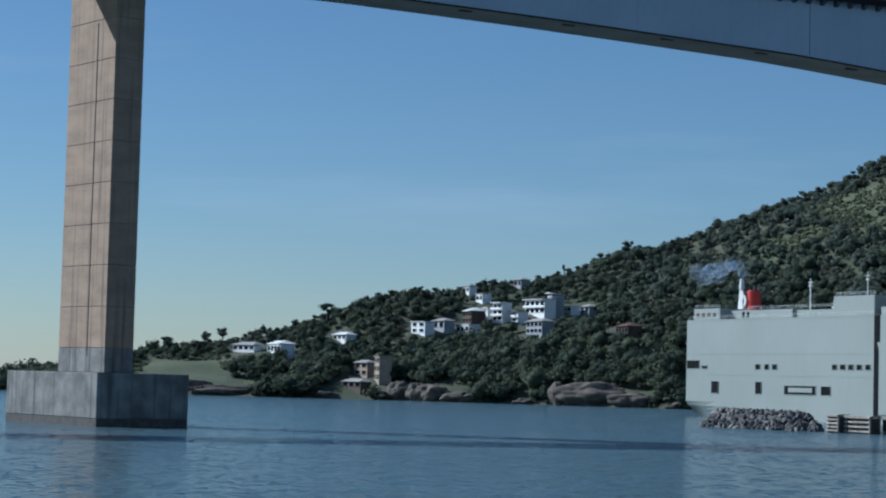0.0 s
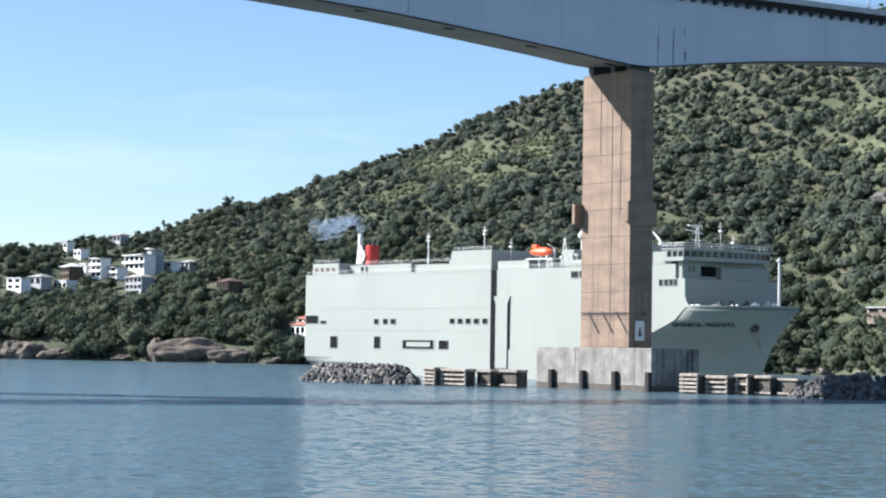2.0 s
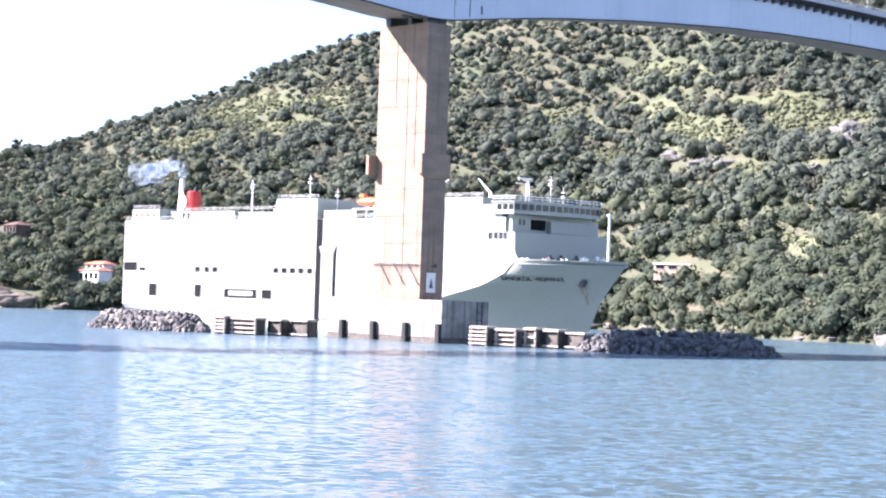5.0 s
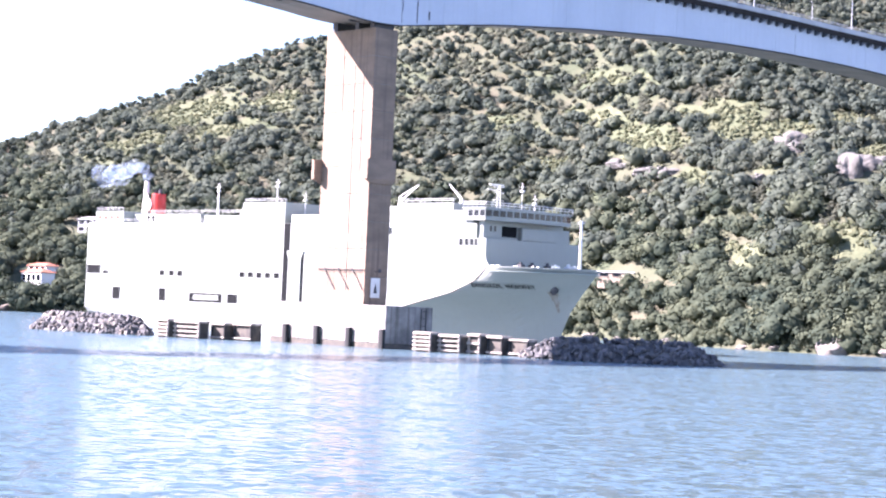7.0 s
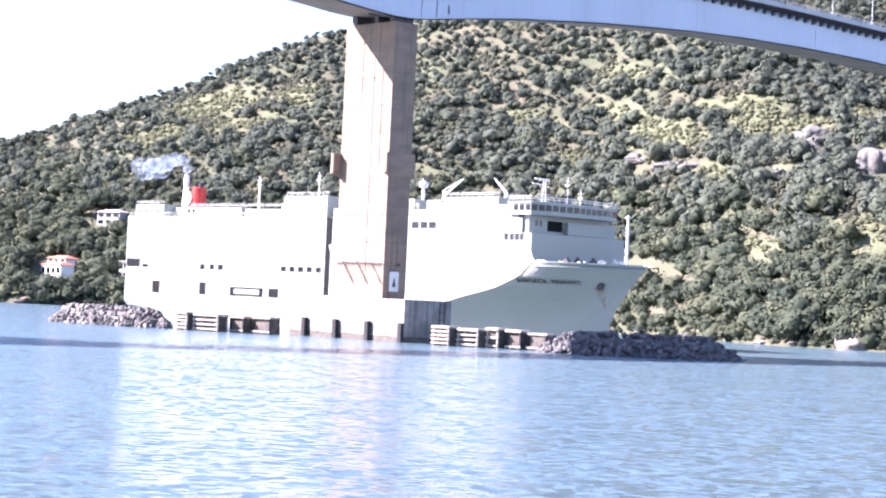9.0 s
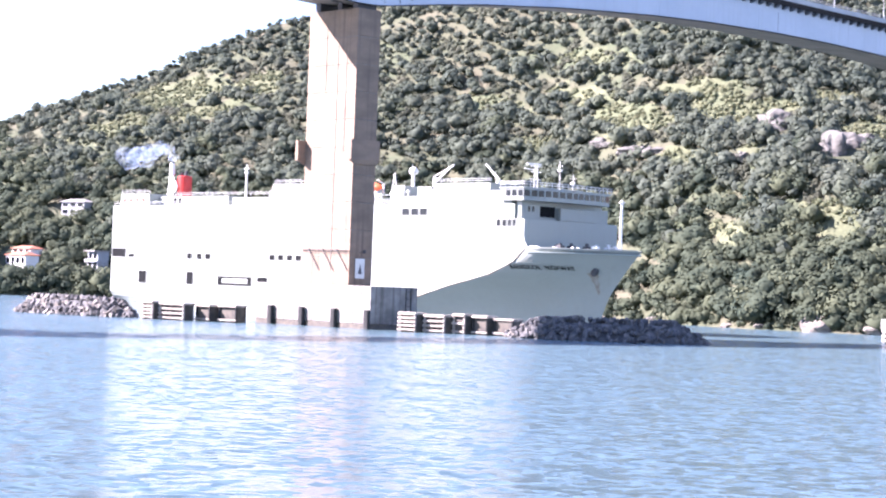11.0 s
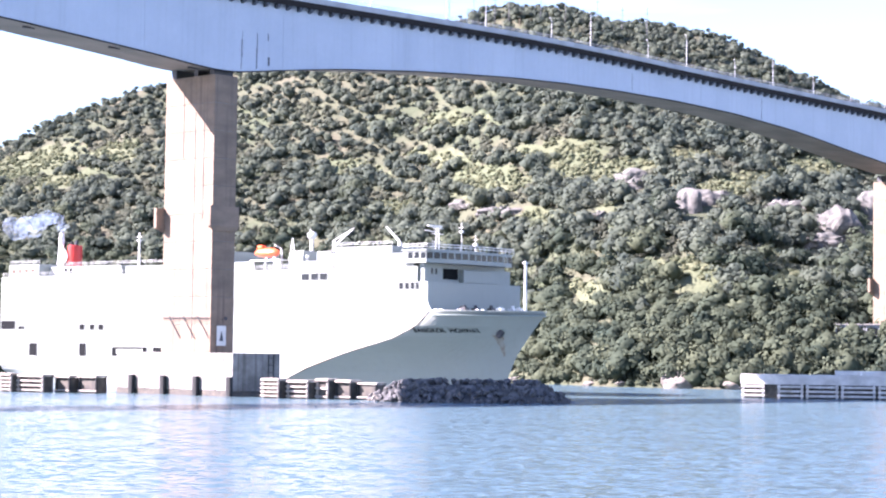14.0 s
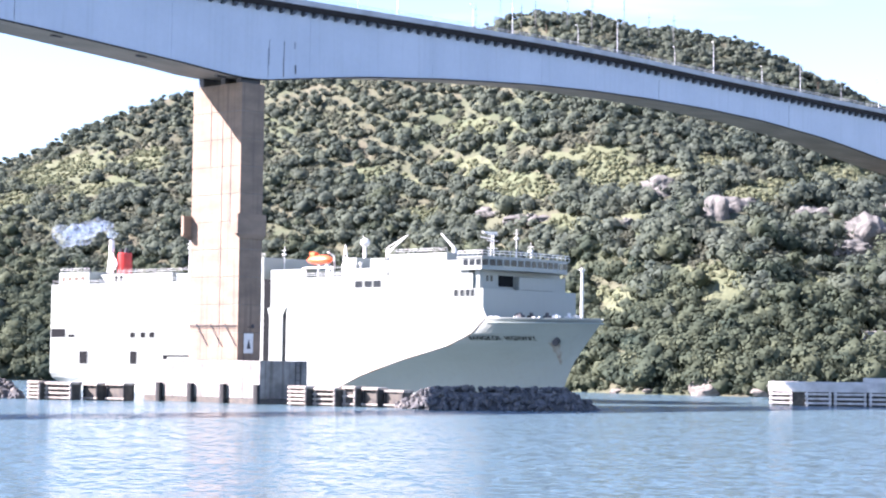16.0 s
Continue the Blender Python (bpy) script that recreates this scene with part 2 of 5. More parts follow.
def smoke_material():
    m = bpy.data.materials.new("thin_smoke")
    m.use_nodes = True
    N, L = m.node_tree.nodes, m.node_tree.links
    N.remove(N["Principled BSDF"])
    lit, through_lit, clear = N.new("ShaderNodeBsdfDiffuse"), N.new("ShaderNodeBsdfTranslucent"), N.new("ShaderNodeBsdfTransparent")
    for n in (lit, through_lit):
        n.inputs["Color"].default_value = (0.66, 0.8, 1.0, 1)
    both, out = N.new("ShaderNodeMixShader"), N.new("ShaderNodeMixShader")
    L.new(lit.outputs[0], both.inputs[1])
    L.new(through_lit.outputs[0], both.inputs[2])
    tc = N.new("ShaderNodeTexCoord")
    n = N.new("ShaderNodeTexNoise")
    n.inputs["Scale"].default_value, n.inputs["Detail"].default_value = 0.35, 3
    L.new(tc.outputs["Object"], n.inputs["Vector"])
    r = N.new("ShaderNodeMapRange")
    r.inputs["From Min"].default_value, r.inputs["From Max"].default_value, r.inputs["To Max"].default_value = 0.34, 0.75, 0.18
    L.new(n.outputs["Fac"], r.inputs["Value"])
    L.new(r.outputs[0], out.inputs[0])
    L.new(clear.outputs[0], out.inputs[1])
    L.new(both.outputs[0], out.inputs[2])
    L.new(out.outputs[0], N["Material Output"].inputs["Surface"])
    return m


SMOKE = smoke_material()


# ---------------- mesh helpers ----------------
def box(bm, x0, x1, y0, y1, z0, z1, bevel=0.0):
    r = bmesh.ops.create_cube(bm, size=1.0, matrix=Matrix.Translation(((x0 + x1) / 2, (y0 + y1) / 2, (z0 + z1) / 2)) @ Matrix.Diagonal((x1 - x0, y1 - y0, z1 - z0, 1)))
    if bevel:
        edges = list({e for v in r["verts"] for e in v.link_edges})
        bmesh.ops.bevel(bm, geom=edges, offset=bevel, segments=1, affect="EDGES", profile=0.5)


def rod(bm, a, b, r0, r1=None, seg=8):
    a, b = Vector(a), Vector(b)
    r1 = r0 if r1 is None else r1
    q = (b - a).to_track_quat("Z", "Y").to_matrix().to_4x4()
    m = Matrix.Translation((a + b) / 2) @ q
    bmesh.ops.create_cone(bm, cap_ends=True, segments=seg, radius1=r0, radius2=r1, depth=(b - a).length, matrix=m)


def loft(bm, rings, cap=True):
    """Closed rings of equal length, joined in order."""
    vs = [[bm.verts.new(p) for p in ring] for ring in rings]
    n = len(vs[0])
    for r0, r1 in zip(vs, vs[1:]):
        for i in range(n):
            bm.faces.new((r0[i], r0[(i + 1) % n], r1[(i + 1) % n], r1[i]))
    if cap:
        bm.faces.new(vs[0][::-1])
        bm.faces.new(vs[-1])


def blob(bm, c, r, rnd, sub=2, rough=0.25, squash=(1, 1, 1)):
    """An uneven boulder or puff."""
    res = bmesh.ops.create_icosphere(bm, subdivisions=sub, radius=1.0)
    o = Vector((rnd.uniform(-50, 50), rnd.uniform(-50, 50), rnd.uniform(-50, 50)))
    for v in res["verts"]:
        k = 1 + rough * 2 * noise.noise(v.co * 1.3 + o) + rough * 0.6 * noise.noise(v.co * 3.1 + o)
        v.co = Vector(c) + Vector((v.co.x * squash[0], v.co.y * squash[1], v.co.z * squash[2])) * (r * k)


def mesh_of(name, bm, mat):
    bmesh.ops.recalc_face_normals(bm, faces=bm.faces)
    me = bpy.data.meshes.new(name)
    bm.to_mesh(me)
    bm.free()
    for m in mat if isinstance(mat, (list, tuple)) else (mat,):
        me.materials.append(m)
    return me


def part(name, bm, mat, parent, label=""):
    ob = new(name, mesh_of(name, bm, mat))
    ob.parent = parent
    if label:
        ob["label"] = label
    return ob


def shared(name, me, parent, m):
    ob = new(name, me)
    ob.parent = parent
    ob.matrix_basis = m
    return ob


def empty(name, m, label, category, group="", kind=""):
    ob = new(name)
    ob.matrix_basis = m
    return tagged(ob, label, category, group, kind)


# ---------------- water ----------------
def build_water():
    bm = bmesh.new()
    bmesh.ops.create_grid(bm, x_segments=8, y_segments=8, size=4600)
    ob = new("water", mesh_of("water", bm, WATER))
    tagged(ob, "rippled blue-green bay water under the bridge", "water", kind="structure")


build_water()

# ---------------- hill ----------------
SHORE_AZ = [-60, -29, -27, -20.5, -16, -11.4, -8.8, 0, 7.3, 10, 13, 16, 22, 32, 60]
SHORE_R = [1150, 1010, 985, 950, 936, 905, 881, 845, 795, 735, 672, 650, 662, 690, 800]
RIDGE_AZ = [-60, -29, -27, -20, -15, -8, 0, 5, 10, 20, 32, 60]
RIDGE_R = [1300, 1060, 1050, 1070, 1100, 1150, 1110, 1060, 1020, 990, 980, 1000]
LINE_AZ = [-60, -30, -28.2, -27.2, -26.5, -25.3, -23.3, -20.3, -19.2, -18.1, -15.4, -12.9, -11.3, -9.7, -8.2, -6.6, -5.1, -3.5, -1.7, -0.5, 0.3, 4.0, 7.5, 8.6, 10.0, 11.8, 13.2, 14.8, 16.4, 17.2, 17.9, 18.7, 19.5, 24, 30, 45, 60]
LINE_EL = [-1.2, -1.2, -1.0, -0.6, -0.15, 0.08, 0.45, 0.95, 1.15, 1.65, 2.25, 2.65, 3.05, 3.58, 3.95, 4.52, 5.26, 5.8, 6.65, 7.2, 7.35, 8.2, 9.0, 9.3, 9.72, 9.7, 9.3, 9.1, 8.7, 8.4, 8.02, 7.75, 7.3, 5.4, 3.5, 1.0, 0.2]



def ground(az, r):
    """Height of the land at a bearing in degrees and a distance."""
    r0, r1 = np.interp(az, SHORE_AZ, SHORE_R), np.interp(az, RIDGE_AZ, RIDGE_R)
    top = EYE.z + r1 * np.tan(np.radians(np.interp(az, LINE_AZ, LINE_EL)))
    s = (r - r0) / (r1 - r0)
    up = np.where(s < 1, np.maximum(s, 0) ** 0.92, 1 - 0.9 * (s - 1))
    z = top * up
    a = np.radians(az)
    x, y = r * np.sin(a), r * np.cos(a)
    wob = 3.0 * np.sin(x * 0.031 + 1.3) * np.cos(y * 0.027) + 1.6 * np.sin(x * 0.083 + y * 0.05) + 0.8 * np.cos(y * 0.13 - x * 0.11)
    wob = wob * np.clip(s * 4, 0, 1) * np.clip((1.15 - s) * 5, 0.25, 1) * np.clip(top / 40, 0, 1)
    z = np.where(s < 0, (r - r0) * 0.12, z + wob + 1.2 * np.clip(s * 12, 0, 1))
    return np.maximum(z, -4.0)


def slope_point(az, el):
    """Where the line of sight at a bearing and elevation meets the land."""
    rs = np.arange(600, 1250, 1.0)
    z = ground(az, rs)
    line = EYE.z + rs * math.tan(radians(el))
    ok = np.nonzero((z >= line) & (z > 0.2))[0]
    r = rs[ok[0]] if len(ok) else float(np.interp(az, RIDGE_AZ, RIDGE_R))
    a = radians(az)
    return Vector((r * math.sin(a), r * math.cos(a), float(ground(az, r)))), float(r)


# open grassy and rocky stretches: bearing, elevation, half widths, lean
CLEAR = [(15.3, 2.35, 1.0, 0.42, -0.15), (12.2, 1.9, 0.7, 0.32, 0.0), (16.9, 4.9, 1.1, 0.4, 0.1), (17.8, 2.2, 0.6, 0.35, 0.1), (-3.3, 5.1, 1.7, 0.42, 0.30), (-1.0, 5.5, 0.9, 0.35, 0.30), (11.6, 5.75, 1.4, 0.42, 0.0), (9.5, 4.9, 1.2, 0.5, 0.0), (13.3, 5.3, 0.9, 0.35, 0.0), (16.3, 4.75, 1.2, 0.25, 0.05), (17.6, 2.9, 1.0, 0.22, 0.0), (12.6, 2.7, 0.8, 0.18, 0.0), (18.6, 5.3, 1.0, 0.25, 0.0), (11.0, 3.9, 1.0, 0.25, 0.0), (14.7, 2.45, 1.0, 0.2, -0.18),
         (-21.9, 0.22, 1.6, 0.3, 0.05), (-22.5, -0.1, 1.8, 0.3, 0.0), (-19.4, -0.15, 0.8, 0.2, 0.0), (-4.8, 4.1, 1.5, 0.3, 0.25), (-2.6, 4.6, 1.3, 0.22, 0.25), (12.2, 5.1, 1.6, 0.3, 0.0), (8.2, 5.5, 1.2, 0.3, -0.1), (14.9, 5.6, 0.9, 0.25, 0.0), (5.6, 5.2, 1.3, 0.22, -0.1), (6.6, 4.1, 0.8, 0.22, 0.1), (10.8, 1.75, 0.8, 0.12, 0.0), (16.9, 4.7, 0.9, 0.2, 0.0), (8.6, 6.6, 1.1, 0.2, 0.0), (12.9, 4.1, 0.6, 0.25, 0.0)]


def clearing(az, el):
    k = np.zeros_like(az)
    for a, e, wa, we, lean in CLEAR:
        k = np.maximum(k, np.exp(-(((az - a) / wa) ** 2 + ((el - e - lean * (az - a)) / we) ** 2)))
    return k


def build_hill():
    az = np.arange(-44, 46.01, 0.25)
    fr = np.r_[-0.12, np.linspace(0, 1, 40), 1.08, 1.25, 1.6, 2.2]
    r0, r1 = np.interp(az, SHORE_AZ, SHORE_R), np.interp(az, RIDGE_AZ, RIDGE_R)
    R = r0[:, None] + (r1 - r0)[:, None] * fr[None]
    A = np.repeat(az[:, None], len(fr), 1)
    Z = ground(A, R)
    a = np.radians(A)
    co = np.stack([R * np.sin(a), R * np.cos(a), Z], -1).reshape(-1, 3)
    n = len(fr)
    faces = [(i * n + j, (i + 1) * n + j, (i + 1) * n + j + 1, i * n + j + 1) for i in range(len(az) - 1) for j in range(n - 1)]
    me = bpy.data.meshes.new("ground")
    me.from_pydata(co.tolist(), [], faces)
    me.materials.append(SOIL)
    me.materials.append(GRASS)
    el = np.degrees(np.arctan2(Z - EYE.z, R))
    k = clearing(A, el).reshape(-1)
    for p in me.polygons:
        p.material_index = 1 if k[list(p.vertices)].mean() > 0.4 else 0
        p.use_smooth = True
    me.update()
    ob = new("ground", me)
    tagged(ob, "steep headland hill with scrub and grassy clearings", "hill", kind="structure")


build_hill()


# ---------------- woods on the hill ----------------
def leaf_mesh(name, crowns, rng, leaves, mat, size=(0.5, 1.0), core=True):
    """Crowns (x, y, z, radius, height factor), each of several clumps of small leaf sprays round a dense core."""
    C = np.asarray(crowns, float)
    n, lumps = len(C), 6
    per = leaves // lumps
    u = rng.normal(size=(n, lumps, 3))
    u[..., 2] = np.abs(u[..., 2]) * 0.9 - 0.25
    u /= np.linalg.norm(u, axis=-1, keepdims=True)
    rad = C[:, 3][:, None, None] * rng.uniform(0.2, 0.75, (n, lumps, 1))
    lump = u * rad
    v = rng.normal(size=(n, lumps, per, 3))
    v /= np.linalg.norm(v, axis=-1, keepdims=True)
    pos = lump[:, :, None] + v * (C[:, 3][:, None, None, None] * rng.uniform(0.4, 0.56, (n, lumps, per, 1)))
    pos[..., 2] *= C[:, 4][:, None, None]
    pos = pos + C[:, None, None, :3]
    out = pos - C[:, None, None, :3]
    nor = 0.85 * out / np.linalg.norm(out, axis=-1, keepdims=True) + 0.32 * v + 0.05 * rng.normal(size=v.shape) + np.array([0, 0, 0.15])
    nor /= np.linalg.norm(nor, axis=-1, keepdims=True)
    t1 = np.cross(nor, rng.normal(size=nor.shape))
    t1 /= np.linalg.norm(t1, axis=-1, keepdims=True)
    t2 = np.cross(nor, t1)
    s = rng.uniform(size[0], size[1], (*pos.shape[:-1], 1)) * np.clip(C[:, 3] / 3.5, 0.5, 1.4)[:, None, None, None]
    quad = np.stack([pos - t1 * s, pos - t2 * s * 0.7, pos + t1 * s, pos + t2 * s * 0.7], -2).reshape(-1, 3)
    nq = len(quad) // 4
    verts, faces = [quad], [np.arange(nq * 4).reshape(-1, 4)]
    loops = [faces[0].reshape(-1)]
    starts = [np.arange(nq) * 4]
    base, lp = len(quad), nq * 4
    if core:
        o = np.array([(1, 0, 0), (0, 1, 0), (-1, 0, 0), (0, -1, 0), (0, 0, 1), (0, 0, -1)], float)
        cv = C[:, None, :3] + o[None] * (C[:, 3] * 0.66)[:, None, None] * np.array([1, 1, 0.85])
        f = np.array([(0, 1, 4), (1, 2, 4), (2, 3, 4), (3, 0, 4), (1, 0, 5), (2, 1, 5), (3, 2, 5), (0, 3, 5)])
        fi = (base + np.arange(n)[:, None, None] * 6 + f[None]).reshape(-1)
        verts.append(cv.reshape(-1, 3))
        loops.append(fi)
        starts.append(lp + np.arange(n * 8) * 3)
    V, Lp, St = np.concatenate(verts), np.concatenate(loops), np.concatenate(starts)
    me = bpy.data.meshes.new(name)
    me.vertices.add(len(V))
    me.vertices.foreach_set("co", V.reshape(-1))
    me.loops.add(len(Lp))
    me.loops.foreach_set("vertex_index", Lp.astype(np.int32))
    me.polygons.add(len(St))
    me.polygons.foreach_set("loop_start", St.astype(np.int32))
    me.update(calc_edges=True)
    own = rng.uniform(0, 1, n) ** 1.7                        # each tree has its own leaf colour
    tone = np.repeat(own, lumps * per * 4)
    if core:
        tone = np.r_[tone, np.repeat(own, 6)]
    me.attributes.new("tone", "FLOAT", "POINT").data.foreach_set("value", tone.astype(np.float32))
    me.materials.append(mat)
    return me


HOUSE_SPOTS = [(15.3, 2.0, 0.6, 0.4), (12.2, 1.6, 0.45, 0.35), (-22.0, -0.15, 1.25, 0.6), (-22.0, 0.1, 1.1, 0.3)]      # bearing, elevation, half width and height in degrees kept free of trees


def build_woods():
    rng = np.random.default_rng(7)
    step = 4.7
    pts = []
    for az in np.arange(-28.5, 23.5, math.degrees(step / 900)):
        r0, r1 = np.interp(az, SHORE_AZ, SHORE_R), np.interp(az, RIDGE_AZ, RIDGE_R)
        rs = np.arange(r0 - 1, r1 + 12, step)
        pts.append(np.stack([np.full_like(rs, az), rs], 1))
    P = np.concatenate(pts)
    P[:, 0] += rng.uniform(-0.5, 0.5, len(P)) * math.degrees(step / 900)
    P[:, 1] += rng.uniform(-0.5, 0.5, len(P)) * step
    Z = ground(P[:, 0], P[:, 1])
    el = np.degrees(np.arctan2(Z - EYE.z, P[:, 1]))
    k = clearing(P[:, 0], el) + 0.22 * np.sin(P[:, 0] * 5.1) * np.cos(el * 7.3)
    patch = np.sin(P[:, 0] * 1.9 + 1.3 * np.sin(el * 1.7)) * np.sin(el * 3.1 + 1.1 * np.sin(P[:, 0] * 1.2)) + 0.6 * np.sin(P[:, 0] * 4.3 + el * 2.0) * np.sin(el * 6.1 - P[:, 0] * 1.7)
    k = k + np.clip(patch, 0, 1) * np.clip((el - 0.9) / 2.2, 0, 1) * np.clip((np.interp(P[:, 0], RIDGE_AZ, RIDGE_R) - P[:, 1] - 12) / 30, 0, 1) * 0.75      # open scrub between the trees higher up
    keep = Z > 0.05
    for a, e, wa, he in HOUSE_SPOTS:
        keep &= ~((np.abs(P[:, 0] - a) < wa) & (el > e - he) & (el < e + 0.3))
    P, Z, k = P[keep], Z[keep], k[keep]
    a = np.radians(P[:, 0])
    big = rng.uniform(size=len(P))
    R = np.where(big > 0.92, rng.uniform(4.6, 6.6, len(P)), rng.uniform(2.2, 4.4, len(P)))
    r0, r1 = np.interp(P[:, 0], SHORE_AZ, SHORE_R), np.interp(P[:, 0], RIDGE_AZ, RIDGE_R)
    R = R * np.clip(1.5 - 0.8 * (P[:, 1] - r0) / (r1 - r0), 0.7, 1.5)     # taller wood low down, scrub above
    R = R * np.clip(1.25 - np.clip((P[:, 1] - r1 + 30) / 60, 0, 0.5), 0.8, 1)
    tall = rng.uniform(0.55, 0.95, len(P))
    lift = R * 0.4 + rng.uniform(0, 2.2, len(P))
    C = np.stack([P[:, 1] * np.sin(a), P[:, 1] * np.cos(a), Z + lift, R, tall], 1)
    wood = k < 0.5
    # low bushes along the waterline
    sa = rng.uniform(-28, 26, 1500)
    sr = np.interp(sa, SHORE_AZ, SHORE_R) + rng.uniform(0.3, 7.0, 1500)
    sR = rng.uniform(0.9, 2.1, 1500)
    low = np.stack([sr * np.sin(np.radians(sa)), sr * np.cos(np.radians(sa)), np.maximum(ground(sa, sr), 0) + sR * 0.45, sR, np.full(1500, 0.9)], 1)
    # close scrub along the crest
    ca = rng.uniform(-27, 26, 1800)
    cr = np.interp(ca, RIDGE_AZ, RIDGE_R) + rng.uniform(-24, 8, 1800)
    cR = rng.uniform(1.4, 3.0, 1800)
    crest = np.stack([cr * np.sin(np.radians(ca)), cr * np.cos(np.radians(ca)), ground(ca, cr) + cR * 0.3, cR, np.full(1800, 0.75)], 1)
    crest = crest[ground(ca, cr) > 0.05]
    bare = np.zeros(1500, bool)
    for a0, e0, wa, he in HOUSE_SPOTS:
        bare |= (np.abs(sa - a0) < wa * 0.8) & (e0 < 0)
    low = low[(ground(sa, sr) > 0.05) & ~bare]
    e2 = el[keep]
    tone = e2 + 0.7 * np.sin(P[:, 0] * 2.3 + e2) + 0.5 * np.sin(P[:, 0] * 5.7 - 1.9 * e2) + rng.uniform(-0.9, 0.9, len(P)) + 0.25 * np.clip(P[:, 0] + 6, -12, 0)
    dark = tone < 2.7                                        # dense dark trees low down and on the spur
    ob = new("woods", leaf_mesh("woods", np.concatenate([C[wood & dark], low]), rng, 138, LEAVES_DARK, (0.42, 0.72)))
    tagged(ob, "dense dark green broadleaf trees on the lower hillside", "trees", kind="stuff")
    ob = new("upper_woods", leaf_mesh("upper_woods", np.concatenate([C[wood & ~dark], crest]), rng, 90, LEAVES, (0.55, 0.92)))
    tagged(ob, "grey-green broadleaf trees covering the upper hillside", "trees", kind="stuff")
    grassy = clearing(P[:, 0], el[keep]) > 0.42
    for name, spots, mat, label in (("shrubs", C[~wood & grassy], LEAVES_PALE, "sunlit yellow-green scrub in the hillside clearings"), ("scrub", C[~wood & ~grassy], SCRUB, "low grey-green scrub between the hillside trees")):
        Q = np.concatenate([spots] * 7)
        Q[:, :2] += rng.uniform(-2.9, 2.9, (len(Q), 2))
        Q[:, 3] = rng.uniform(0.7, 1.9, len(Q)) if mat is LEAVES_PALE else rng.uniform(0.9, 2.5, len(Q))
        az = np.degrees(np.arctan2(Q[:, 0], Q[:, 1]))
        Q[:, 2] = ground(az, np.hypot(Q[:, 0], Q[:, 1])) + Q[:, 3] * 0.4
        ob = new(name, leaf_mesh(name, Q, rng, 35, mat, (0.6, 1.0)))
        tagged(ob, label, "shrubs", kind="stuff")


# ---------------- bridge ----------------
B0 = Vector((13.67, 452.79, 0.0))
BRIDGE = Matrix.Translation(B0) @ pose(0, 0, 0, 0, 0, 38.0)   # local x along the deck, local -y towards the viewer
WIDE = 17.2
BOT_U = [-420, -300, -203, -157, -139, -116, -91, -64, -51, -37, -22, -14, -6, 0, 6, 22, 38, 64, 77, 98, 120, 144, 170, 197, 226, 241, 257, 284, 300, 306, 330, 360, 400, 460]
BOT_Z = [79, 80.5, 81.3, 80.7, 80.1, 79.35, 78.4, 77.3, 76.45, 75.4, 74.25, 73.6, 72.8, 72.4, 72.4, 74.6, 76.6, 79.0, 79.9, 81.2, 82.0, 82.3, 82.1, 81.2, 79.1, 77.5, 75.5, 72.6, 71.0, 71.0, 73.2, 76.0, 77.5, 76]
TOP_U = [-420, -203, 0, 30, 62, 96, 118, 142, 168, 195, 224, 255, 300, 460]
TOP_Z = [88.5, 90.2, 90.7, 91.1, 91.6, 92.0, 92.0, 91.7, 91.1, 90.6, 90.1, 89.6, 88.8, 85]
TILT = 1.2            # the soffit rises towards the far web


def shift(u):
    """The deck bends slightly away beyond the far side pier."""
    k = min(max((-u - 110) / 95, 0), 2.5)
    return 4.0 * k * k


def gbot(u):
    return float(np.interp(u, BOT_U, BOT_Z))


def gtop(u):
    return float(np.interp(u, TOP_U, TOP_Z)) - 0.3


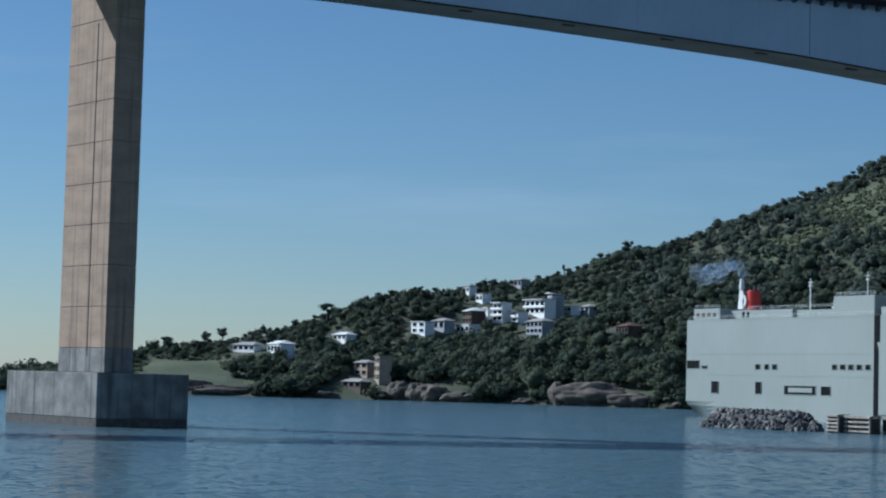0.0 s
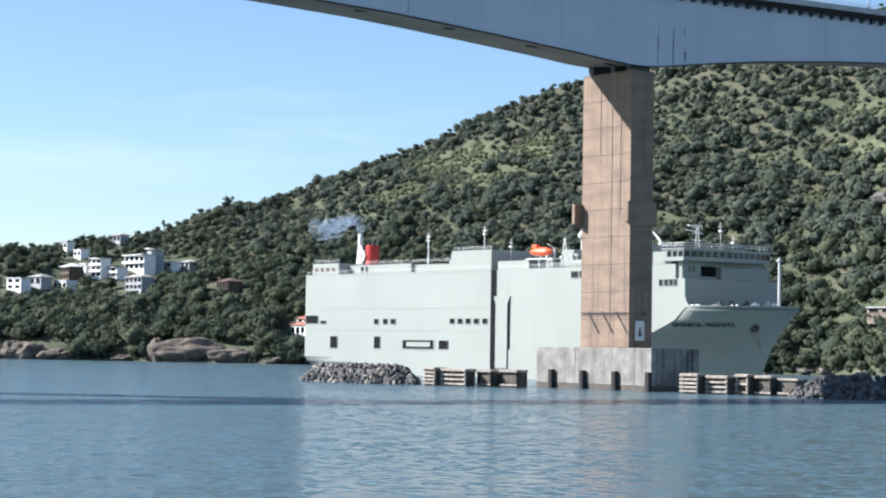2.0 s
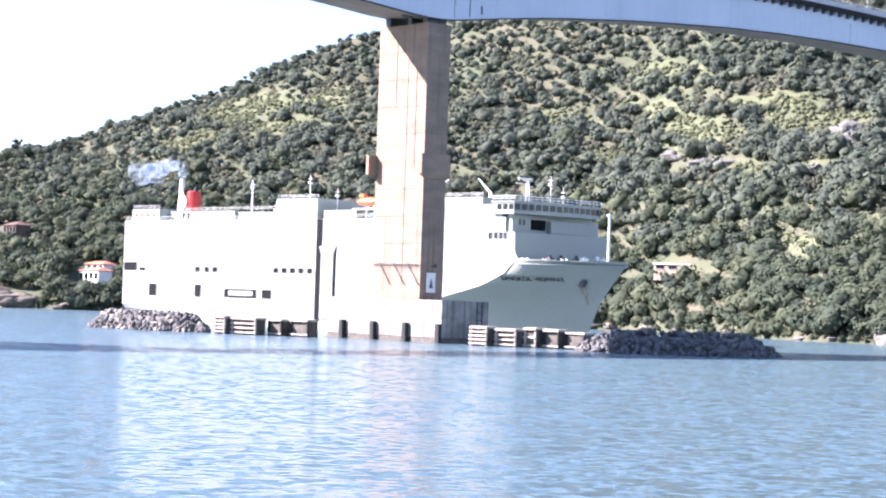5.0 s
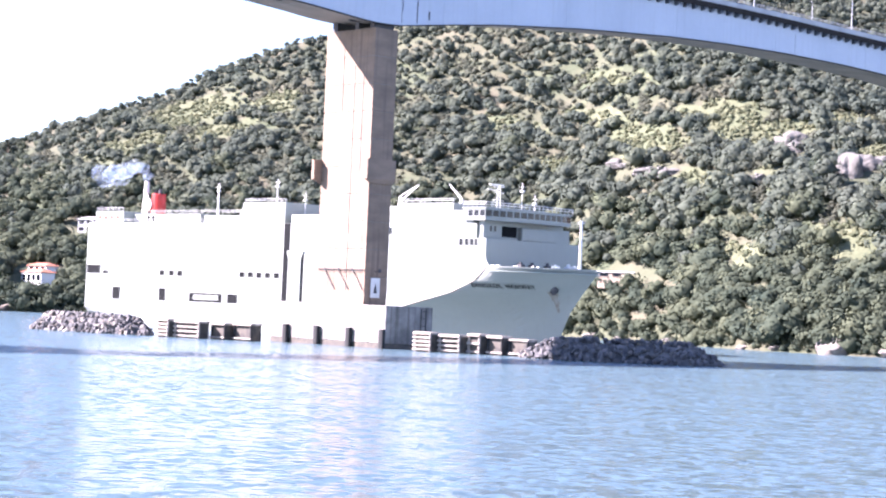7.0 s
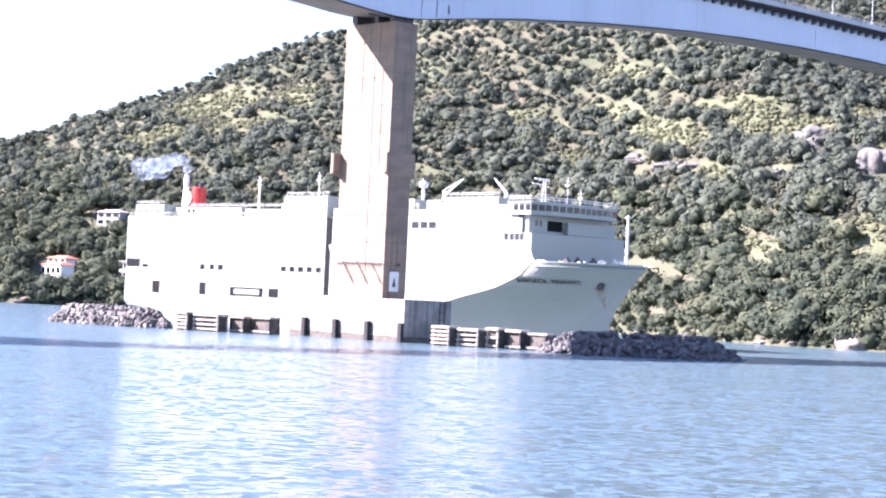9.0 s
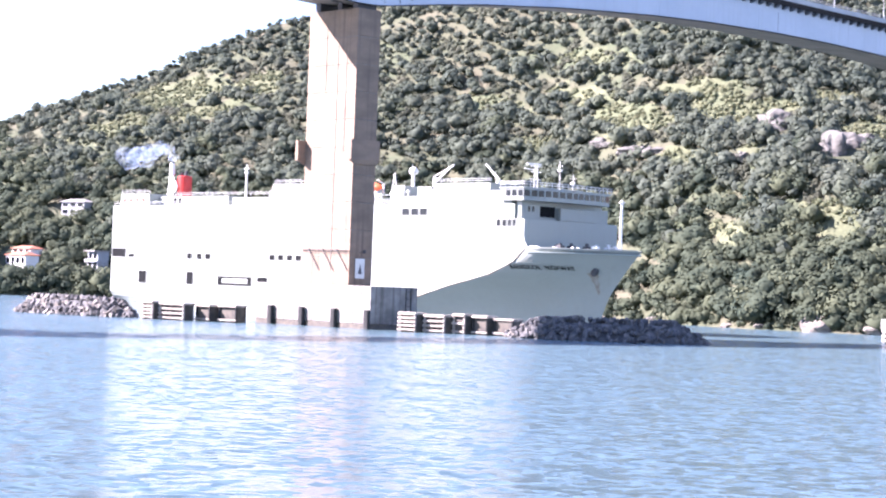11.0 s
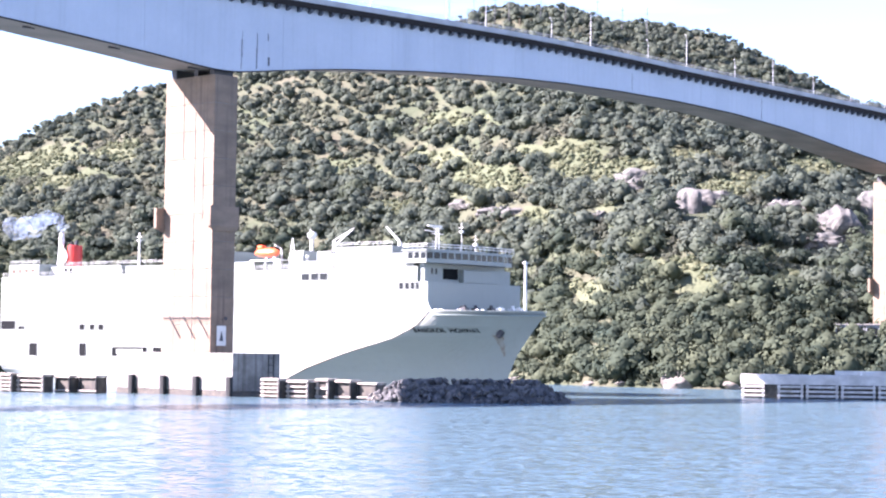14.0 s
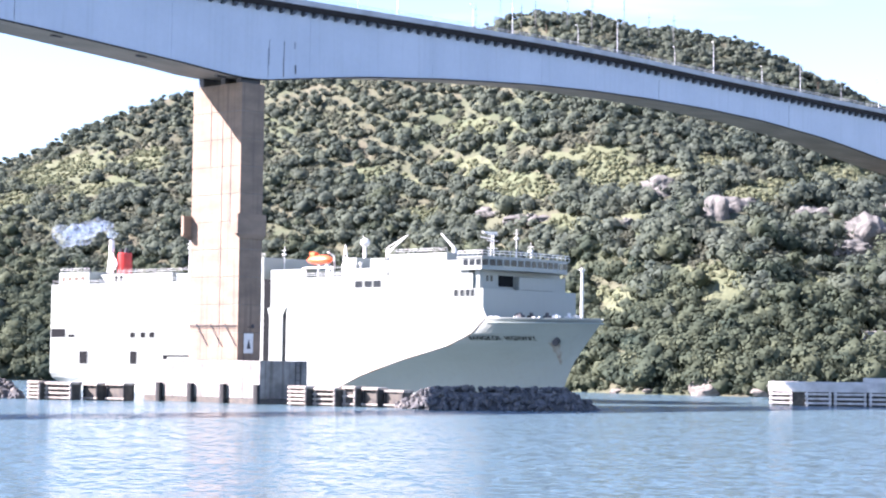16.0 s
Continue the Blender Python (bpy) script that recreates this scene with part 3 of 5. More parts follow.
def build_girder():
    br = empty("bridge_deck", BRIDGE, "long haunched grey steel box girder bridge deck", "bridge")
    us = np.r_[np.arange(-420, 461, 8.0)]
    # box girder in welded lengths
    cuts = list(range(-420, 461, 40))
    for a, b in zip(cuts, cuts[1:]):
        bm = bmesh.new()
        rings = []
        for u in np.linspace(a + 0.03, b - 0.03, 12):
            s = shift(u)
            rings.append([(u, s, gbot(u)), (u, s + WIDE, gbot(u) + TILT), (u, s + WIDE, gtop(u)), (u, s, gtop(u))])
        loft(bm, rings)
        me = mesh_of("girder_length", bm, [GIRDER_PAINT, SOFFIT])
        # downward faces take the darker brown
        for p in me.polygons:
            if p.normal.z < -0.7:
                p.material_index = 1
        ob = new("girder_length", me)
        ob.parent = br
        bm = bmesh.new()
        for y0, y1 in ((-1.5, WIDE + 1.5),):
            rings = [[(u, y0 + shift(u), gtop(u)), (u, y1 + shift(u), gtop(u)), (u, y1 + shift(u), gtop(u) + 0.55), (u, y0 + shift(u), gtop(u) + 0.55)] for u in np.linspace(a, b, 6)]
            loft(bm, rings)
        part("deck_slab", bm, DECK_CONCRETE, br)
        for y in (-1.5, WIDE + 1.2):
            bm = bmesh.new()
            loft(bm, [[(u, y + shift(u), gtop(u) + 0.55), (u, y + 0.3 + shift(u), gtop(u) + 0.55), (u, y + 0.3 + shift(u), gtop(u) + 1.35), (u, y + shift(u), gtop(u) + 1.35)] for u in np.linspace(a, b, 6)])
            part("parapet", bm, DECK_CONCRETE, br)
        for y in (-1.35, WIDE + 1.35):
            bm = bmesh.new()
            for h in (1.75, 2.15):
                pts = [(u, y + shift(u), gtop(u) + h) for u in np.linspace(a, b, 6)]
                for p, q in zip(pts, pts[1:]):
                    rod(bm, p, q, 0.06, seg=5)
            for u in np.arange(a, b, 2.5):
                rod(bm, (u, y + shift(u), gtop(u) + 1.3), (u, y + shift(u), gtop(u) + 2.15), 0.05, seg=4)
            part("railing", bm, GALVANISED, br, "thin galvanised guard rail")
    # cantilever brackets below the near edge, coloured dark with the shade there
    bm = bmesh.new()
    for pts in ([(-0.45, -1.45, -0.05), (-0.45, 0.0, -0.05), (-0.45, 0.0, -2.3), (-0.45, -1.3, -1.8)],):
        loft(bm, [pts, [(x + 0.9, y, z) for x, y, z in pts]])
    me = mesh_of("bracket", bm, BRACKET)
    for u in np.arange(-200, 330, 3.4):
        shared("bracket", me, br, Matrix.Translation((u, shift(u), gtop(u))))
    # near-black strip in place of the shadow band below the deck
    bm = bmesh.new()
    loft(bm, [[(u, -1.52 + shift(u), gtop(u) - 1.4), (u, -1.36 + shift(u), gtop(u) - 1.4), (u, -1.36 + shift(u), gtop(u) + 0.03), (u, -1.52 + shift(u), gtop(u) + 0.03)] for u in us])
    part("edge_beam", bm, EDGE_DARK, br, "near-black strip standing in for the shadow below the deck edge")
    # the same near-black along the lower edge of the near web
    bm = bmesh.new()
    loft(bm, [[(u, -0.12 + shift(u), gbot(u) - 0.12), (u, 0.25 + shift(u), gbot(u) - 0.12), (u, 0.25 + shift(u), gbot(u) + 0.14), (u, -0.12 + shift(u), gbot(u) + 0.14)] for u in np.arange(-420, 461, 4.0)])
    part("bottom_flange", bm, EDGE_DARK, br, "dark edge of the bottom flange")
    # vertical field splices and marks on the near web
    for u, za, zb, w in ((7.4, 73.2, 80, 0.14), (7.7, 76, 82, 0.1), (11.9, 73.8, 78.5, 0.3), (12.05, 77.5, 82, 0.2), (15.4, 74.9, 76.9, 0.5), (15.3, 80.6, 82.2, 0.2), (148.3, 82.6, 88, 0.12), (210, 80.6, 87, 0.12), (-60, 77.4, 89, 0.1)):
        bm = bmesh.new()
        box(bm, u, u + w, -0.02, 0.0, za, zb)
        part("rust_mark", bm, DARK_STEEL, br, "dark rust streaks below the scuppers")
    # utility pipe under the soffit
    for u0 in np.arange(-180, 0, 22):
        bm = bmesh.new()
        box(bm, u0, u0 + 2.6, shift(u0) + 4, shift(u0) + 4.8, gbot(u0 + 2.6) + 0.1, gbot(u0) + 0.5)
        part("inspection_hatch", bm, DARK_STEEL, br)


def lamp_post(m):
    lp = empty("street_lamp", m, "tall galvanised street lamp on the bridge deck", "street lamp", "lamps along the bridge deck")
    bm = bmesh.new()
    rod(bm, (0, 0, 0), (0, 0, 9.5), 0.13, 0.08)
    part("pole", bm, GALVANISED, lp)
    bm = bmesh.new()
    pts = [Vector((0, 0, 9.4)), Vector((-0.5, 0, 10.2)), Vector((-1.4, 0, 10.6)), Vector((-2.4, 0, 10.5))]
    for a, b in zip(pts, pts[1:]):
        rod(bm, a, b, 0.07, seg=6)
    part("arm", bm, GALVANISED, lp)
    bm = bmesh.new()
    box(bm, -3.1, -2.3, -0.16, 0.16, 10.35, 10.6, 0.05)
    part("lamp_head", bm, WHITE_PAINT, lp)
    return lp


def build_lamps():
    first = None
    for u in (-190, -150, -110, -70, -30, 10, 50, 91, 133, 176, 219, 262, 305):
        for y in (2.2, WIDE - 1.0):
            m = BRIDGE @ pose(u, y + shift(u), gtop(u) + 0.5, 0, 0, 30)
            first = lamp_post(m) if first is None else copy_thing(first, m) and first


def build_pier(m, top, base, lx, ly, cap, cap_top, label, collar=None, sign=False, tide_h=1.7, pale_foot=0.0, shaft=None):
    """A slab pier: shaft of cast lifts, pile cap, bearings. Local origin at the near corner, x along the deck, y away."""
    pr = empty("bridge_pier", m, label, "bridge pier", "concrete piers of the bridge")
    n = 10
    zs = np.r_[base, np.linspace(base + 4.4, top - 1.0, n)] if pale_foot else np.linspace(base, top - 1.0, n + 1)
    for i in range(n):
        bm = bmesh.new()
        box(bm, 0, lx, 0, ly, zs[i] + 0.06, zs[i + 1] - 0.06, 0.05)
        part("cast_lift", bm, CONCRETE_PALE if (pale_foot and i == 0) else shaft or CONCRETE_TAN, pr)
    bm = bmesh.new()
    box(bm, 0.1, lx - 0.1, 0.1, ly - 0.1, base, top - 1.0)
    part("shaft_core", bm, SOFFIT, pr)
    bm = bmesh.new()
    box(bm, 0.0, lx, 0.0, ly, top - 1.0, top - 0.9)
    part("pier_head", bm, CONCRETE_TAN, pr)
    for y0, y1 in ((1.0, 2.6), (6.6, 8.0), (ly - 3.0, ly - 1.2)):
        bm = bmesh.new()
        box(bm, 0.5, lx - 0.5, y0, y1, top - 0.9, top + 0.3 + 1.2 * y0 / ly, 0.05)
        part("bearing_block", bm, DARK_STEEL, pr)
    x0, x1, y0, y1 = cap
    bm = bmesh.new()
    box(bm, x0, x1, y0, y1, tide_h, cap_top, 0.12)
    part("pile_cap", bm, CONCRETE_PALE, pr, "stained pale concrete pile cap")
    bm = bmesh.new()
    box(bm, x0 + 0.05, x1 - 0.05, y0 + 0.05, y1 - 0.05, -3.0, tide_h)
    part("tide_band", bm, TIDE, pr, "dark wet band at the waterline")
    # chased downpipe grooves on the lit face
    for y, z0, z1 in ((ly * 0.38, base + 3, top - 9), (ly * 0.2, base + 30, top - 11), (ly * 0.62, base + 44, top - 4))[:3 if sign else 1]:
        bm = bmesh.new()
        rod(bm, (-0.02, y, z0), (-0.02, y, z1), 0.11, seg=6)
        part("drain_pipe", bm, SOFFIT, pr)
    if collar:
        za, zb = collar
        for ya, yb, proud in ((-0.6, 0.3, 1.1), (ly - 0.3, ly + 0.6, 2.4)):
            bm = bmesh.new()
            loft(bm, [[(x0, ya + k, z), (x1, ya + k, z), (x1, yb - k, z), (x0, yb - k, z)] for z, x0, x1, k in ((za - 1.0, 0.0, lx, 0.3), (za, -proud, lx + 0.6, 0.0), (zb, -proud, lx + 0.6, 0.0))])
            part("collar", bm, CONCRETE_TAN, pr)
    if sign:
        bm = bmesh.new()
        box(bm, 1.6, 4.2, -0.35, -0.2, 11.0, 15.4)
        sb = part("sign_board", bm, WHITE_PAINT, pr, "white navigation board with a dark cone")
        bm = bmesh.new()
        cone = [(2.35, 12.0), (3.45, 12.0), (2.9, 14.2)]
        loft(bm, [[(x, -0.42, z) for x, z in cone], [(x, -0.35, z) for x, z in cone]])
        part("cone_mark", bm, DARK_STEEL, sb)
        bm = bmesh.new()
        rod(bm, (2.9, 0, 16.8), (2.9, -1.6, 16.9), 0.06, seg=6)
        box(bm, 2.6, 3.2, -2.0, -1.4, 16.6, 17.4, 0.1)
        part("navigation_lamp", bm, DARK_STEEL, pr)
        for y in (2.5, 7.5, 12.5):
            bm = bmesh.new()
            rod(bm, (-0.3, y + 1.8, 17.4), (-0.3, y - 2.2, 12.6), 0.11, seg=6)
            rod(bm, (-0.3, y + 1.8, 17.4), (0.0, y + 1.8, 17.4), 0.1, seg=6)
            part("brace", bm, DARK_STEEL, pr)
        bm = bmesh.new()
        rod(bm, (-0.3, 0.2, 17.2), (-0.3, ly - 0.4, 17.2), 0.1, seg=6)
        rod(bm, (-0.3, 0.2, 16.7), (-0.3, ly - 0.4, 16.7), 0.05, seg=6)
        part("guard_rail", bm, DARK_STEEL, pr)
        bm = bmesh.new()
        rod(bm, (lx + 0.15, 0.3, 11), (lx + 0.15, 0.3, 31), 0.12, seg=6)
        part("conduit", bm, GALVANISED, pr)
        bm = bmesh.new()
        x = x1 - 3.5
        for dx in (0, 1.4):
            rod(bm, (x + dx, y0 - 0.15, 1.5), (x + dx, y0 - 0.15, 9.0), 0.1, seg=6)
        for z in np.arange(2, 9, 1.6):
            rod(bm, (x, y0 - 0.15, z), (x + 1.4, y0 - 0.15, z), 0.08, seg=6)
        part("ladder", bm, DARK_STEEL, pr)
        bm = bmesh.new()
        loft(bm, [[(math.cos(a) * 0.62, math.sin(a) * 0.9, z) for a in np.linspace(0, 2 * math.pi, 9)[:-1]] for z in (-0.5, 0.4, 3.9, 4.2)])
        me = mesh_of("rubber_fender", bm, BLACK_RUBBER)
        for i in range(4):
            shared("rubber_fender", me, pr, Matrix.Translation((x0 - 0.6, y0 + 0.4 + i * 11.4, 0)))
    return pr


def build_piers():
    build_pier(BRIDGE, 72.3, 9.4, 6.6, 17.2, (-3.5, 10.1, -12.0, 29.0), 9.4, "tall tan concrete slab pier on a fender-lined pile cap", (37.5, 42.0), True, 1.1)
    # side pier, turned a little
    az, d = radians(-24.13), 368.0
    m = Matrix.Translation((d * math.sin(az), d * math.cos(az), 0)) @ pose(0, 0, 0, 0, 0, 53.0)
    build_pier(m, 82.0, 9.35, 5.8, 17.4, (-6.2, 12.2, -9.0, 25.5), 9.35, "tall tan concrete pier with pale foot on wide cap", None, False, 1.4, 1.0, CONCRETE_LIT)
    m = BRIDGE @ pose(299.5, 0, 0)
    build_pier(m, 70.2, 6.4, 6.6, 17.2, (-4, 10.6, -10, 27.0), 6.4, "tall tan concrete slab pier beyond the ship channel", (32.5, 37.0), False)


# ---------------- ship ----------------
BEAM = 16.1


def knuckle(z):
    """Station where the flat side ends and the flare begins."""
    return 104 + 49 * float(np.interp((z - 2.5) / 18.9, [0, 0.2, 0.34, 0.61, 0.8, 1], [0, 0.19, 0.38, 0.76, 0.92, 1]))


def half_beam(s, z):
    """Half breadth of the hull at a station from the stern and a height."""
    t = min(max(z / 21.4, 0.0), 1.0)
    s0 = knuckle(z)
    s1 = 164.5 + 15.8 * t ** 1.25
    b = BEAM
    if s > s0:
        q = min((s - s0) / (s1 - s0), 1.0)
        b = BEAM * (1 - q ** (1.0 + 0.9 * t ** 3))
    if s < 14 and z < 5:
        k = (1 - s / 14) * (1 - z / 5)
        b *= 1 - 0.35 * k
    return b


def stern_end(z):
    return 0.0 if z > 5 else 3.0 * ((5 - z) / 5) ** 1.5 - 0.6 * min(1, (5 - z) / 5)


def hull_panel(bm, levels, side):
    """Rows of the shell, level by level: the flat side up to the knuckle, then the flare to the stem."""
    g = []
    for z in levels:
        t = min(max(z / 21.4, 0.0), 1.0)
        s0 = knuckle(z)
        s1 = 164.5 + 15.8 * t ** 1.25
        row = []
        for s in [*np.linspace(0, 6, 6), *np.linspace(8, 1, 1), *np.linspace(14, s0, 11), *(s0 + (s1 - s0) * k for k in np.linspace(0, 1, 23)[1:])]:
            x = max(s, stern_end(z)) if s < 5 else s
            row.append(bm.verts.new((x, side * half_beam(x, z), z)))
        g.append(row)
    for a, b in zip(g, g[1:]):
        for i in range(len(a) - 1):
            bm.faces.new((a[i], a[i + 1], b[i + 1], b[i]))
    return g


def wall_marks(name, ship, mat, rects, y=-BEAM - 0.02, depth=0.1, label="", rim=0.12):
    """Openings on the starboard side, each a dark panel with a raised rim."""
    for s0, s1, z0, z1 in rects:
        bm = bmesh.new()
        box(bm, s0, s1, y - depth * 0.3, y + depth, z0, z1)
        ob = part(name, bm, mat, ship, label)
        bm = bmesh.new()
        w = rim
        for a, b, c, d in ((s0 - w, s1 + w, z1, z1 + w), (s0 - w, s1 + w, z0 - w, z0), (s0 - w, s0, z0, z1), (s1, s1 + w, z0, z1)):
            box(bm, a, b, y - 0.12, y + depth, c, d)
        part("rim", bm, HULL_WHITE, ob)


def railing(bm, pts, h=1.1, gap=2.2, r=0.045):
    for a, b in zip(pts, pts[1:]):
        a, b = Vector(a), Vector(b)
        n = max(1, int((b - a).length / gap))
        for i in range(n + 1):
            p = a.lerp(b, i / n)
            rod(bm, p, p + Vector((0, 0, h)), r, seg=4)
        for k in (h, h * 0.55):
            rod(bm, a + Vector((0, 0, k)), b + Vector((0, 0, k)), r, seg=4)


def build_ship():
    ship = empty("car_carrier_ship", SHIP_POSES[0][1], "large white car carrier ship under way, seen from starboard", "ship")
    # hull: flat sides, flared bow
    lv = [-1.5, 0, 1, 2, 3.2, 4.2, 5.5, 7, 8.5, 10, 11.5, 13, 14.5, 16, 17.5, 19, 20.2, 21.4]
    bm = bmesh.new()
    gs = [hull_panel(bm, lv, k) for k in (-1, 1)]
    for i in range(len(lv) - 1):
        bm.faces.new((gs[0][i][0], gs[1][i][0], gs[1][i + 1][0], gs[0][i + 1][0]))
    bmesh.ops.remove_doubles(bm, verts=bm.verts, dist=0.01)
    me = mesh_of("hull", bm, [HULL_WHITE, BOOT])
    for p in me.polygons:
        p.material_index = 1 if p.center.z < 4.1 and p.center.x < 26 else 0
    hull = new("hull", me)
    hull.parent = ship
    # upper sides
    for a, b, y in ((0, 80.6, 0), (80.6, 83.0, 0.7), (83.0, 87.6, 0), (87.6, 88.6, 0.02), (88.6, 149.2, 0), (149.2, 152.6, 0)):
        bm = bmesh.new()
        box(bm, a, b, -BEAM + y, BEAM, 21.4, 32.7 if b < 150 else 29.2)
        part("upper_hull", bm, HULL_WHITE, ship)
    bm = bmesh.new()
    for z in (21.4, 14.0, 32.4):
        box(bm, 0.2, 80.4 if z < 21 else 80.5, -BEAM - 0.06, -BEAM, z, z + 0.12)
    part("plate_seam", bm, HULL_WHITE, ship)
    # side ramp; flat black panels hold the shade of its recess and slot
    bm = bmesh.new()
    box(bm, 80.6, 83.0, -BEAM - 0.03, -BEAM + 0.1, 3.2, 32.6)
    part("ramp_recess", bm, OPENING, ship, "flat black panel for the shade in the recess beside the ramp")
    bm = bmesh.new()
    loft(bm, [[(83.0, y, 3.6), (87.6, y, 3.6), (87.6, y, 22.5), (88.6, y, 25.0), (82.2, y, 25.0), (83.0, y, 22.5)] for y in (-BEAM - 0.35, -BEAM)])
    part("side_ramp", bm, HULL_WHITE, ship, "raised white side loading ramp")
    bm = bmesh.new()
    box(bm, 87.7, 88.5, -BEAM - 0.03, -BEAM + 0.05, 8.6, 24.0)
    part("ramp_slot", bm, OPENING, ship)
    # side openings
    wall_marks("mooring_port", ship, OPENING, [(0.4, 6.2, 16.3, 19.1)], label="open mooring port")
    wall_marks("vent_opening", ship, OPENING, [(7.4, 9.9, 16.3, 17.3), (32.0, 33.9, 16.2, 17.9), (36.0, 37.8, 16.2, 17.9), (39.3, 41.3, 16.2, 17.9), (64.1, 66.0, 16.4, 18.0), (67.4, 69.4, 16.4, 18.0), (70.7, 72.7, 16.4, 18.0), (74.0, 76.0, 16.4, 18.0), (77.5, 79.4, 16.4, 18.0)])
    wall_marks("shell_door", ship, OPENING, [(12.1, 15.3, 8.1, 11.8), (32.1, 34.7, 8.2, 11.9), (59.7, 63.5, 8.3, 10.8)])
    wall_marks("pilot_door", ship, OPENING, [(44.6, 57.5, 8.3, 10.8)], label="long framed pilot door recess")
    bm = bmesh.new()
    box(bm, 46.2, 56.0, -BEAM - 0.09, -BEAM, 8.9, 10.2)
    part("pilot_door_leaf", bm, HULL_WHITE, ship)
    wall_marks("deckhouse_window", ship, GLASS_DARK, [(111.4, 113.9, 30.0, 31.6), (114.6, 117.0, 30.0, 31.6), (117.6, 120.0, 30.0, 31.6), (143.5, 144.7, 27.4, 29.0), (145.4, 146.6, 27.4, 29.0), (147.2, 148.4, 27.4, 29.0), (148.9, 149.8, 27.4, 29.0)])
    # accommodation block, raised forward
    bm = bmesh.new()
    box(bm, 122.5, 141.0, -BEAM + 0.05, BEAM - 0.05, 32.7, 37.9, 0.1)
    box(bm, 141.0, 148.0, -BEAM + 0.05, BEAM - 4.0, 32.7, 36.0, 0.1)
    box(bm, 149.2, 151.0, -BEAM + 0.6, BEAM - 4.0, 29.2, 33.5, 0.1)
    part("accommodation_block", bm, HULL_WHITE, ship, "raised white accommodation block")
    bm = bmesh.new()
    loft(bm, [[(145, -BEAM - 0.6, z), (152.6, -BEAM - 0.6, z), (154.2, -BEAM + 5, z), (154.8, -2, z), (154.2, BEAM - 8, z), (152.6, BEAM - 3.2, z), (145, BEAM - 3.2, z)] for z in (33.5, 36.4)])
    wh = part("wheelhouse", bm, HULL_WHITE, ship, "wide wheelhouse with a band of dark windows")
    path = [Vector((146.5, -BEAM - 0.62, 0)), Vector((152.62, -BEAM - 0.62, 0)), Vector((154.24, -BEAM + 5, 0)), Vector((154.84, -2, 0)), Vector((154.24, BEAM - 8, 0)), Vector((152.62, BEAM - 3.18, 0)), Vector((146.5, BEAM - 3.18, 0))]
    for a, b in zip(path, path[1:]):
        n = max(2, int((b - a).length / 1.9))
        for i in range(n):
            p, q = a.lerp(b, (i + 0.12) / n), a.lerp(b, (i + 0.88) / n)
            out = (q - p).normalized().cross(Vector((0, 0, 1))) * 0.04
            bm = bmesh.new()
            loft(bm, [[p + out + Vector((0, 0, z)), q + out + Vector((0, 0, z)), q - out + Vector((0, 0, z)), p - out + Vector((0, 0, z))] for z in (34.55, 36.0)])
            part("bridge_window", bm, GLASS_DARK, wh)
    bm = bmesh.new()
    loft(bm, [[(144.8, -BEAM - 0.9, z), (153, -BEAM - 0.9, z), (155.1, -2, z), (153, BEAM - 2.9, z), (144.8, BEAM - 2.9, z)] for z in (36.4, 36.7)])
    part("wheelhouse_roof", bm, HULL_WHITE, wh)
    bm = bmesh.new()
    railing(bm, [(145, -BEAM - 0.7, 36.7), (153, -BEAM - 0.7, 36.7), (154.9, -2, 36.7), (153, BEAM - 3.0, 36.7)], 1.3, 1.6, 0.1)
    railing(bm, [(122.5, -BEAM + 0.2, 37.9), (141, -BEAM + 0.2, 37.9)], 1.1, 2.0, 0.06)
    part("roof_railing", bm, WHITE_PAINT, ship)
    bm = bmesh.new()
    for y0, y1 in ((-9.4, -4.4),):
        box(bm, 150.9, 151.15, y0, y1, 29.9, 32.4, 0.1)
    part("front_opening", bm, OPENING, ship, "dark opening in the house front")
    bm = bmesh.new()
    box(bm, 150.9, 152.5, -3.9, 8.0, 29.2, 32.3, 0.15)
    part("front_locker", bm, HULL_WHITE, ship)
    for y in (-13.4, -12.0):
        bm = bmesh.new()
        box(bm, 150.95, 151.1, y, y + 0.6, 31.0, 32.3)
        part("front_window", bm, GLASS_DARK, ship)
    # shaped edge above the forecastle
    bm = bmesh.new()
    loft(bm, [[(152.6, y, 21.3), (155.2, y, 21.3), (153.8, y, 22.0), (153.0, y, 23.2), (152.6, y, 24.6)] for y in (-BEAM, -BEAM + 0.4)])
    part("bulwark_wing", bm, HULL_WHITE, ship)
    # forecastle deck and bulwark
    bm = bmesh.new()
    S = np.linspace(152.6, 179.6, 26)
    outer = [(s, -half_beam(s, 21.3)) for s in S]
    ring = [(s, y, 20.3) for s, y in outer] + [(s, -y, 20.3) for s, y in outer[::-1]]
    loft(bm, [ring, [(a, b, 20.55) for a, b, c in ring]])
    part("forecastle_deck", bm, HULL_GREY, ship)
    for side in (-1, 1):
        bm = bmesh.new()
        rings = []
        for s, y in outer:
            y = -y * side
            rings.append([(s, y, 21.3), (s, y - 0.25 * side * (1 if abs(y) > .3 else 0), 21.3), (s, y - 0.25 * side * (1 if abs(y) > .3 else 0), 21.75), (s, y, 21.75)])
        loft(bm, rings)
        part("bulwark", bm, HULL_WHITE, ship)
    rnd = random.Random(3)
    for s, y in ((158, -9), (160, -6), (161, -10.5), (163, -3), (166, 2), (168, -4), (170, 1)):
        bm = bmesh.new()
        rod(bm, (s, y, 20.5), (s, y, 22.8 + rnd.uniform(0, 0.8)), 0.55, 0.5, 10)
        box(bm, s - 1.1, s + 1.1, y - 0.7, y + 0.7, 20.5, 22.5, 0.1)
        part("mooring_winch", bm, DARK_STEEL if s < 164 else WHITE_PAINT, ship)
